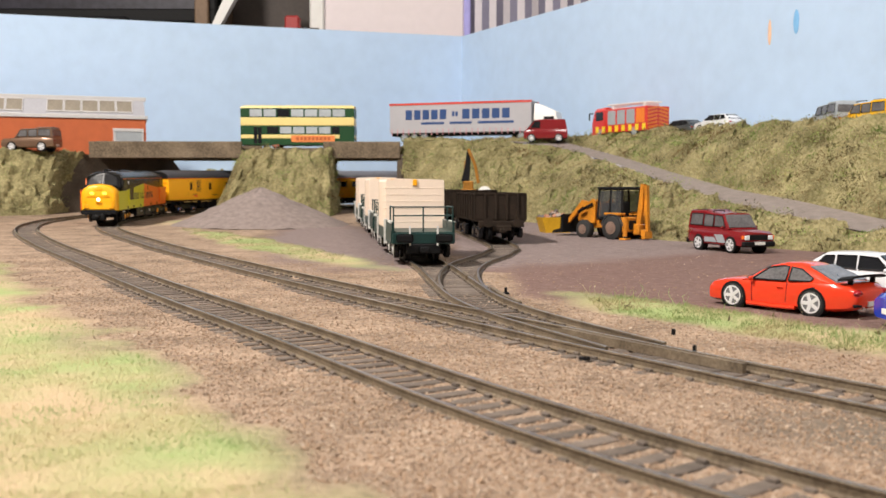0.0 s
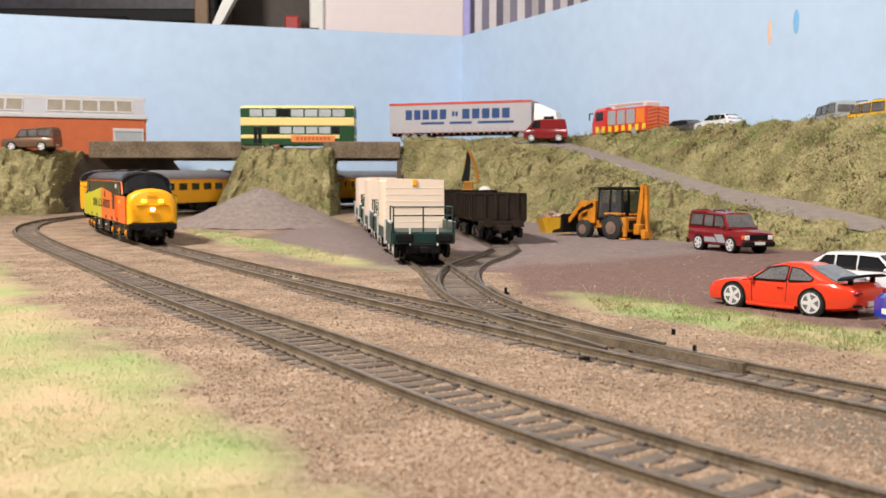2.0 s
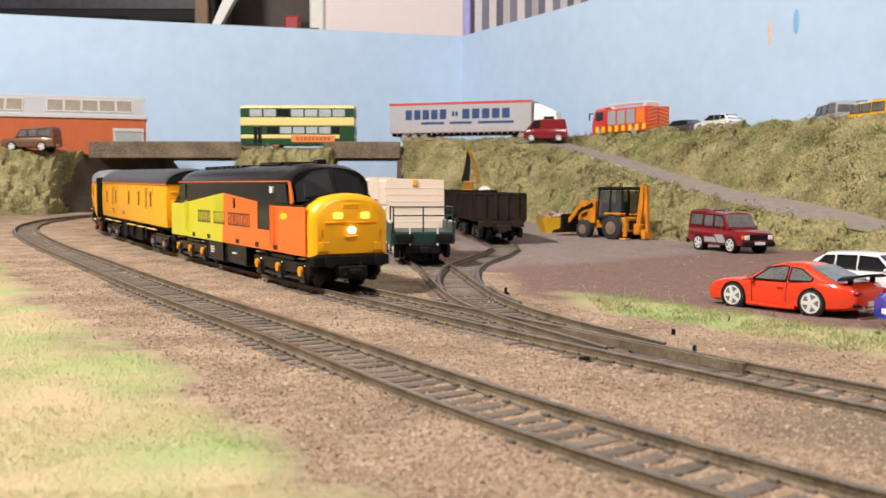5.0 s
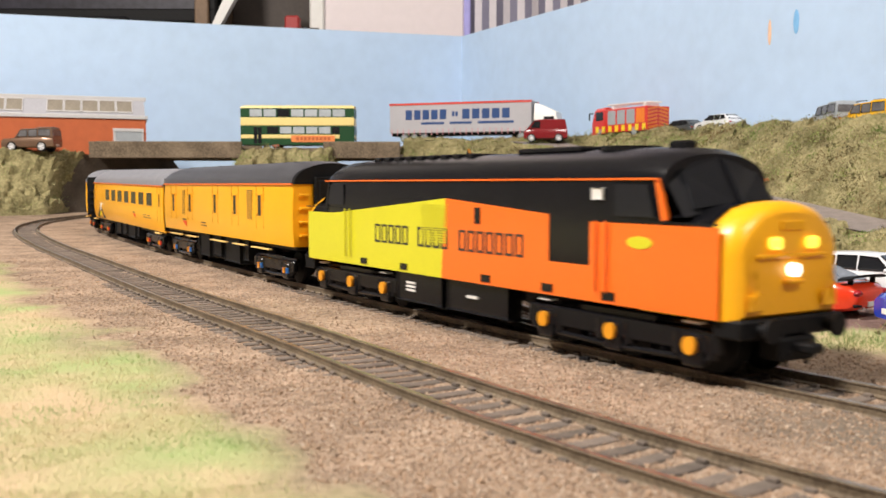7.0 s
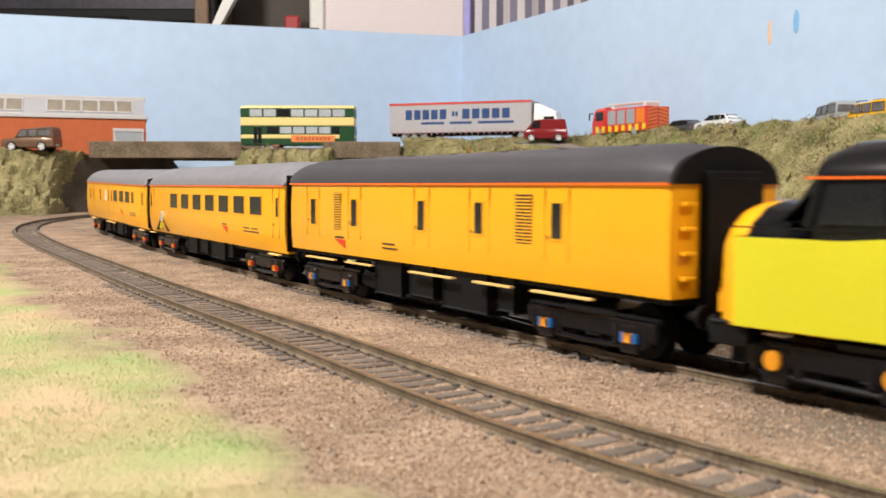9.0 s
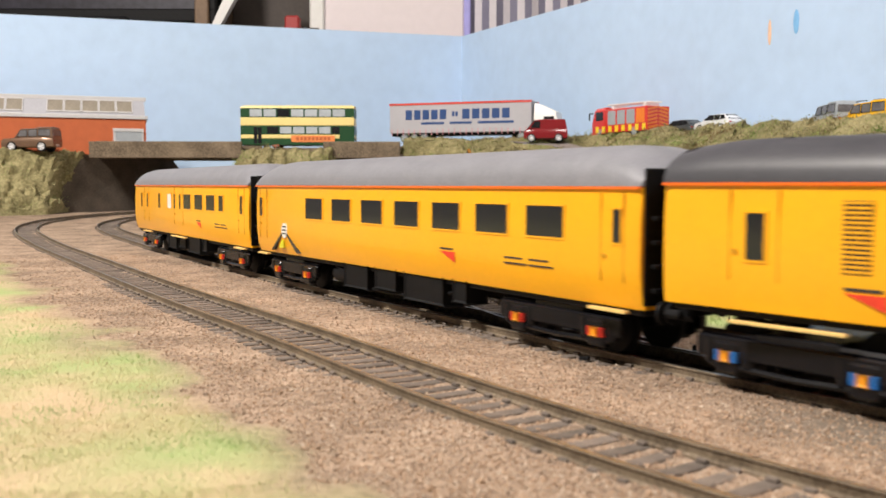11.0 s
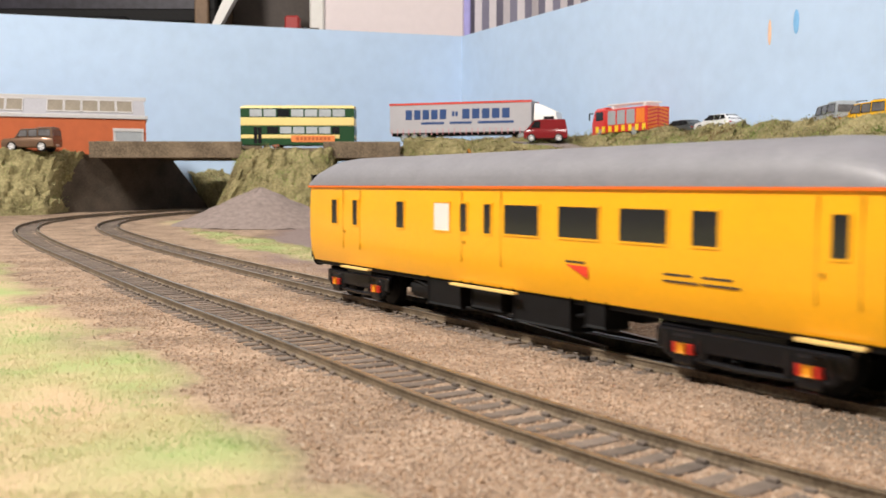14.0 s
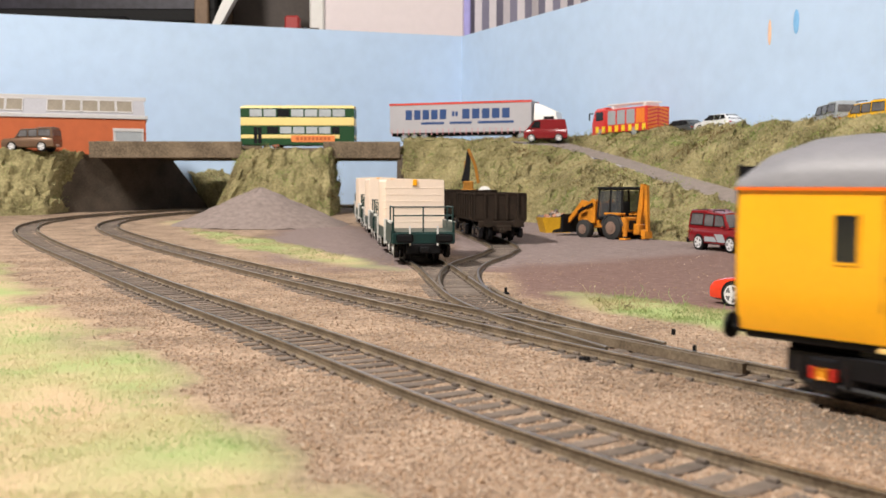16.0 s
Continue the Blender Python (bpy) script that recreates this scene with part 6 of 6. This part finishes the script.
# ---- small posts by the turnouts ----
for x, y, z in ((25.3, 387, -2.6), (63.9, 243, -2.0), (67.8, 281.6, -3.6)):
    bm = bmesh.new()
    box(bm, -0.5, 0.5, -0.5, 0.5, 0, 2.9, 0.15)
    box(bm, -1.4, 1.4, -1.0, 1.0, 0, 0.9, 0.2)
    tagged(part("point_post", bm, BLACK), "small black post beside the turnout", "post").matrix_world = at(x, y, z, random.uniform(0, 90))


bm = bmesh.new()
box(bm, -0.8, 0.8, -0.5, 0.5, 0, 1.1, 0.15)
box(bm, -2.4, -0.7, -0.7, 0.7, 0, 0.7, 0.15)
tagged(part("track_block", bm, BLACK), "small black block beside the rail", "block").matrix_world = at(36, 239, -2.4, -58)


def turnout_bits():
    """Check rails, blades and wide timbers of the turnouts."""
    t = thing("turnout", Matrix(), "weathered turnout blades and check rails", "track", kind="structure")

    def bar(pts, h=2.4, w=1.2, z=0.0):
        bm = bmesh.new()
        line = smooth_line([(x, y, z) for x, y in pts], 6)
        rows = []
        for i, p in enumerate(line):
            d = (line[min(i + 1, len(line) - 1)] - line[max(0, i - 1)]).normalized()
            n = Vector((d.y, -d.x, 0))
            rows.append([p + n * u + Vector((0, 0, v)) for u, v in ((-w / 2, -h), (-w / 2, 0), (w / 2, 0), (w / 2, -h))])
        loft(bm, rows)
        part("check_rail", bm, RAIL, t, smooth=False)
    bar([offset_at(s, 6.4) for s in (-62, -45, -28, -14)])
    bar([offset_at(s, -6.2) for s in (8, 25, 45, 62, 80)], w=1.5)
    bar([(20, 388), (22.2, 368), (25.5, 348), (28.5, 336)], h=2.8, w=1.7, z=0.25)
    bar([(10, 462), (11.2, 446), (11, 436)], h=2.8, w=1.6, z=0.25)
    for s in range(-20, 90, 7):
        x, y, a = line_at(s)
        ob = new("timber", SLEEPER_ME)
        ob.parent = t
        k = 1.0 + 0.35 * max(0, (60 - s) / 80)
        ob.matrix_basis = at(x + 3, y + 3, -0.2, math.degrees(a)) @ Matrix.Diagonal((1, k, 0.98, 1))


turnout_bits()


# ---- what stands behind the backdrop boards ----
def beyond():
    tv = thing("television", at(-600, 1760, 330), "large black-framed television behind the backdrop", "television")
    bm = bmesh.new()
    for a in ((-300, 196, 0, 24), (-300, 196, 330, 350)):
        box(bm, a[0], a[1], -20, 20, a[2], a[3], 3)
    box(bm, 172, 196, -20, 20, 20, 340, 3)
    box(bm, -300, 196, -10, 24, 0, 350, 3)
    part("frame", bm, BLACK, tv, "black plastic frame")
    bm = bmesh.new()
    box(bm, -296, 168, -13, -9, 24, 330)
    part("screen", bm, mat("dim_dark_screen", (0.03, 0.028, 0.04), 0.3, 0, 0.5, 8), tv, "dark glossy screen", smooth=False)
    bm = bmesh.new()
    box(bm, -50, 50, -60, 60, -1290, 4, 4)
    part("stand", bm, BLACK, tv)
    sh = thing("shelf_unit", at(-330, 1850, -950), "dark shelving unit with a white sloping brace", "shelf")
    dk = mat("dark_brown_shelf", (0.05, 0.035, 0.028), 0.6, 0, 0.2, 20)
    bm = bmesh.new()
    box(bm, -110, -86, -120, 120, 0, 1900, 2)
    part("upright", bm, mat("brown_wood_upright", (0.16, 0.1, 0.06), 0.6, 0, 0.2, 20), sh)
    bm = bmesh.new()
    box(bm, -86, 110, 80, 120, 0, 1900, 2)
    part("back_panel", bm, dk, sh)
    bm = bmesh.new()
    for z in (1255, 1500):
        box(bm, -86, 110, -120, 80, z, z + 14, 2)
    part("shelf_board", bm, dk, sh)
    bm = bmesh.new()
    verts_faces(bm, [(-84, -124, 1262), (-70, -124, 1262), (10, -124, 1400), (-20, -124, 1400), (-84, -104, 1262), (-70, -104, 1262), (10, -104, 1400), (-20, -104, 1400)],
                [(0, 1, 2, 3), (4, 7, 6, 5), (0, 4, 5, 1), (2, 6, 7, 3), (0, 3, 7, 4), (1, 5, 6, 2)])
    part("brace", bm, WHITE, sh, "white sloping brace", smooth=False)
    bm = bmesh.new()
    box(bm, -13, 13, -15, 15, 0, 26, 3)
    tagged(part("red_box", bm, mat("dull_red_box", (0.35, 0.03, 0.03), 0.5)), "small dull red box on the shelf", "box").matrix_world = at(-272, 1770, 319)
    cab = thing("cupboard", at(-90, 1900, -950), "tall pinkish white cupboard", "cupboard")
    pk = mat("pinkish_white_door", (0.74, 0.66, 0.68), 0.6, 0, 0.03, 6)
    bm = bmesh.new()
    box(bm, -155, -128, -110, 110, 0, 2100, 3)
    part("side_panel", bm, WHITE, cab, "white side panel")
    bm = bmesh.new()
    box(bm, -128, 128, -105, 110, 0, 2100, 3)
    part("door", bm, pk, cab)
    bm = bmesh.new()
    box(bm, 128, 140, -108, 110, 0, 2100, 2)
    part("edge_strip", bm, mat("violet_edge", (0.38, 0.36, 0.75), 0.6), cab, "violet edge strip")
    cu = thing("striped_curtain", at(230, 1800, -950), "white curtain with grey stripes", "curtain")
    cloth = mat("white_curtain_cloth", (0.62, 0.58, 0.62), 0.9, 0, 0.05, 10)
    stripe = mat("grey_curtain_stripe", (0.2, 0.19, 0.26), 0.9, 0, 0.1, 10)
    for k in range(34):
        bm = bmesh.new()
        x = -185 + k * 13
        y = 8 * math.sin(k * 1.3)
        y2 = 8 * math.sin((k + 1) * 1.3)
        q = [(x, y), (x + 13, y2), (x + 13, y2 + 3), (x, y + 3)]
        loft(bm, [[(a, b, 900) for a, b in q], [(a, b, 2200) for a, b in q]])
        part("fold", bm, cloth if k % 2 else stripe, cu)


beyond()

# coloured marks on the backdrop board
for (u, z0, z1, w, col) in ((0.609, 182, 208, 2.4, (0.75, 0.5, 0.36)), (0.641, 189, 213, 3.6, (0.2, 0.45, 0.75))):
    p = CORNER.lerp(RIGHT_END, u)
    d = (RIGHT_END - CORNER).normalized()
    bm = bmesh.new()
    ball(bm, 0, 0, 0, w, 0.5, (z1 - z0) / 2, seg=14)
    tagged(part("wall_sticker", bm, mat("sticker_paint", col, 0.5)), "small oval sticker on the backdrop", "sticker").matrix_world = at(p.x, p.y - 0.6, (z0 + z1) / 2, math.degrees(math.atan2(d.y, d.x)))


# ---- scatter: grass fibre, foliage and ballast grains ----
def island_material(name, tones, patch_a=None, patch_b=None, patch_c=None, rough=0.9):
    m = bpy.data.materials.new(name)
    m.use_nodes = True
    nt = m.node_tree
    b = nt.nodes["Principled BSDF"]
    b.inputs["Roughness"].default_value = rough
    g, r = nt.nodes.new("ShaderNodeNewGeometry"), nt.nodes.new("ShaderNodeValToRGB")
    nt.links.new(g.outputs["Random Per Island"], r.inputs[0])
    while len(r.color_ramp.elements) < len(tones):
        r.color_ramp.elements.new(0.5)
    for i, (e, c) in enumerate(zip(r.color_ramp.elements, tones)):
        e.position, e.color = i / max(1, len(tones) - 1), (*c, 1)
    last = r.outputs[0]
    tc = nt.nodes.new("ShaderNodeTexCoord")
    for k, patch in enumerate((patch_a, patch_b, patch_c)):
        if not patch:
            continue
        n, mr, x = nt.nodes.new("ShaderNodeTexNoise"), nt.nodes.new("ShaderNodeMapRange"), nt.nodes.new("ShaderNodeMix")
        n.noise_dimensions = "4D"
        n.inputs["W"].default_value = 3.1 + 5 * k
        n.inputs["Scale"].default_value, n.inputs["Detail"].default_value = 21 + 8 * k, 2.5
        nt.links.new(tc.outputs["Object"], n.inputs["Vector"])
        mr.inputs[1].default_value, mr.inputs[2].default_value, mr.inputs[4].default_value = 0.48, 0.56, 0.95
        nt.links.new(n.outputs[0], mr.inputs[0])
        x.data_type = "RGBA"
        x.inputs[7].default_value = (*patch, 1)
        nt.links.new(mr.outputs[0], x.inputs[0])
        nt.links.new(last, x.inputs[6])
        last = x.outputs[2]
    nt.links.new(last, b.inputs["Base Color"])
    if patch_a:
        tr, ms = nt.nodes.new("ShaderNodeBsdfTranslucent"), nt.nodes.new("ShaderNodeMixShader")
        nt.links.new(last, tr.inputs["Color"])
        nt.links.new(b.outputs[0], ms.inputs[1])
        nt.links.new(tr.outputs[0], ms.inputs[2])
        ms.inputs[0].default_value = 0.5
        nt.links.new(ms.outputs[0], nt.nodes["Material Output"].inputs["Surface"])
    return m


FIBRE = island_material("static_grass_fibre", [(0.31, 0.285, 0.12), (0.38, 0.34, 0.17), (0.32, 0.31, 0.125), (0.42, 0.37, 0.2), (0.35, 0.3, 0.14)], (0.2, 0.11, 0.045), (0.22, 0.33, 0.085), (0.58, 0.5, 0.3))
MOSS = island_material("light_green_moss", [(0.3, 0.4, 0.1), (0.38, 0.46, 0.15), (0.26, 0.36, 0.08)])
LAWN = island_material("pale_grass_fibre", [(0.38, 0.44, 0.18), (0.5, 0.47, 0.25), (0.4, 0.47, 0.21), (0.56, 0.48, 0.31), (0.44, 0.45, 0.22)], (0.54, 0.42, 0.26), (0.32, 0.46, 0.18))
VERGE = island_material("olive_verge_fibre", [(0.3, 0.32, 0.13), (0.42, 0.38, 0.2), (0.34, 0.34, 0.15), (0.46, 0.39, 0.24)], (0.42, 0.32, 0.2), (0.3, 0.37, 0.15))
LEAF = island_material("dry_foliage_flake", [(0.06, 0.05, 0.025), (0.14, 0.1, 0.04), (0.08, 0.1, 0.03), (0.2, 0.16, 0.07), (0.11, 0.08, 0.04)])
GRAIN = island_material("ballast_grain", [(0.18, 0.125, 0.09), (0.38, 0.26, 0.175), (0.3, 0.2, 0.13), (0.52, 0.42, 0.33), (0.25, 0.175, 0.12), (0.38, 0.255, 0.165)])


def blades(name, places, low, high, width, material, label, lean=0.6):
    pts, faces = [], []
    for p, n in places:
        h = random.uniform(low, high)
        a = random.uniform(0, 6.283)
        side = Vector((math.cos(a), math.sin(a), 0)) * width * random.uniform(0.6, 1.3)
        tip = p + (n + Vector((random.gauss(0, lean), random.gauss(0, lean), 0.35))).normalized() * h
        mid = p.lerp(tip, 0.55) + Vector((random.gauss(0, 0.12), random.gauss(0, 0.12), 0.05)) * h
        i = len(pts)
        pts += [p - side * 0.5, p + side * 0.5, mid + side * 0.35, mid - side * 0.35, tip]
        faces += [(i, i + 1, i + 2, i + 3), (i + 3, i + 2, i + 4)]
    me = bpy.data.meshes.new(name)
    me.from_pydata([q * MM for q in pts], [], faces)
    me.materials.append(material)
    return tagged(new(name, me), label, "grass", kind="stuff")


def on_mesh(ob, count, keep=None):
    me = ob.data
    me.calc_loop_triangles()
    tri = [(t.area, [me.vertices[i].co for i in t.vertices], t.normal.copy()) for t in me.loop_triangles]
    w = np.array([t[0] for t in tri])
    pick = np.random.choice(len(tri), count, p=w / w.sum())
    out = []
    for i in pick:
        a, b, c = tri[i][1]
        u, v = random.random(), random.random()
        if u + v > 1:
            u, v = 1 - u, 1 - v
        p = (a + (b - a) * u + (c - a) * v) / MM
        n = tri[i][2]
        n = n if n.z > 0 or (abs(n.z) < 0.05 and n.y < 0) else -n
        if keep is None or keep(p):
            out.append((p, n))
    return out


for nm, cnt in (("lower_bank", 30000), ("upper_bank", 38000), ("island_bank", 12000), ("left_bank", 12000), ("far_bank", 2500)):
    ob = bpy.data.objects[nm]
    near = (lambda p: p.x < 420) if nm != "left_bank" else None
    blades("bank_grass", on_mesh(ob, cnt, near), 1.0, 3.4, 0.5, FIBRE, "olive and straw static grass on the bank")
    pl = []
    for p, n in on_mesh(ob, cnt // 90, near):
        if noise.noise(p * (1 / 45)) < -0.12:
            continue
        r = random.uniform(0.6, 2.1)
        pl += [(p + Vector((random.gauss(0, 1.9 * r), random.gauss(0, 1.4 * r), random.gauss(0.5, 1.5 * r))), n) for _ in range(int(20 * r * r))]
    moss = []
    for p, n in on_mesh(ob, cnt // 260, near):
        r = random.uniform(1.0, 2.6)
        moss += [(p + Vector((random.gauss(0, 2.4 * r), random.gauss(0, 1.6 * r), random.gauss(0.2, 1.7 * r))), n) for _ in range(int(24 * r * r))]
    blades("bank_moss", moss, 0.7, 1.8, 0.6, MOSS, "light green moss tufts on the bank", 1.2)
    blades("bank_foliage", pl, 0.9, 2.4, 0.9, LEAF, "dark dry foliage flakes on the bank", 1.2)

random.seed(5)
turf = []
while len(turf) < 70000:
    y = 60 + 840 * random.random() ** 1.7
    x = random.uniform(-0.5, 0.5) * y * 1.0 + random.uniform(-10, 10)
    g = grass_at(x, y)
    if g > 0.25 and random.random() < g and (wob(x, y, 26, 4) > -0.22 or random.random() < 0.25):
        turf.append((Vector((x, y, ground_z(x, y, g) - 0.1)), Vector((0, 0, 1))))
verge = []
while len(verge) < 15000:
    x, y = (random.uniform(55, 235), random.uniform(150, 400)) if random.random() < 0.6 else (random.uniform(-260, -60), random.uniform(480, 900))
    g = grass_at(x, y)
    if g > 0.3 and (wob(x, y, 17, 4) > -0.15 or random.random() < 0.2):
        verge.append((Vector((x, y, ground_z(x, y, g) - 0.1)), Vector((0, 0, 1))))
blades("yard_edge_grass", verge, 0.6, 2.2, 0.2, VERGE, "green and straw static grass along the yard's edge", 0.9)
blades("straw_stems", [v for v in verge if v[0].x > 50 and random.random() < 0.02], 3.5, 9, 0.22, LAWN, "long pale straw stems beside the parked cars", 0.9)
blades("verge_grass", turf, 0.5, 1.7, 0.13, LAWN, "pale green and straw static grass fibres", 1.5)


litter = []
while len(litter) < 60:
    x, y = random.uniform(55, 160), random.uniform(215, 400)
    if grass_at(x, y) > 0.2:
        c = Vector((x, y, GROUND_Z + 1.6))
        litter += [(c + Vector((random.gauss(0, 1.0), random.gauss(0, 1.0), random.uniform(0, 0.5))), Vector((0, 0, 1))) for _ in range(5)]
blades("leaf_litter", litter, 0.8, 2.2, 0.7, LEAF, "dark dry leaf flakes on the verge", 2.0)


def grains():
    pts, faces = [], []
    n = 0
    while n < 60000:
        y = 75 + 520 * random.random() ** 1.9
        x = random.uniform(-0.48, 0.48) * y
        g, d = grass_at(x, y), yard_at(x, y)
        if g > 0.12 or random.random() < 0.9 * d:
            continue
        n += 1
        r = random.uniform(0.13, 0.38) * (1.9 if random.random() < 0.04 else 1)
        c = Vector((x, y, ground_z(x, y, g, d) + random.uniform(-0.1, 0.2)))
        i = len(pts)
        a = random.uniform(0, 6.28)
        for k in range(3):
            pts.append(c + Vector((r * math.cos(a + k * 2.1), r * math.sin(a + k * 2.1), -r * 0.5)))
        for k in range(3):
            pts.append(c + Vector((r * 0.8 * math.cos(a + 0.9 + k * 2.1), r * 0.8 * math.sin(a + 0.9 + k * 2.1), r * random.uniform(0.3, 0.8))))
        faces += [(i + 3, i + 4, i + 5), (i, i + 1, i + 3), (i + 1, i + 4, i + 3), (i + 1, i + 2, i + 4), (i + 2, i + 5, i + 4), (i + 2, i, i + 5), (i, i + 3, i + 5)]
    me = bpy.data.meshes.new("ballast_grains")
    me.from_pydata([q * MM for q in pts], [], faces)
    me.materials.append(GRAIN)
    tagged(new("ballast_grains", me), "loose brown ballast grains round the tracks", "ballast", kind="stuff")


grains()

motions()
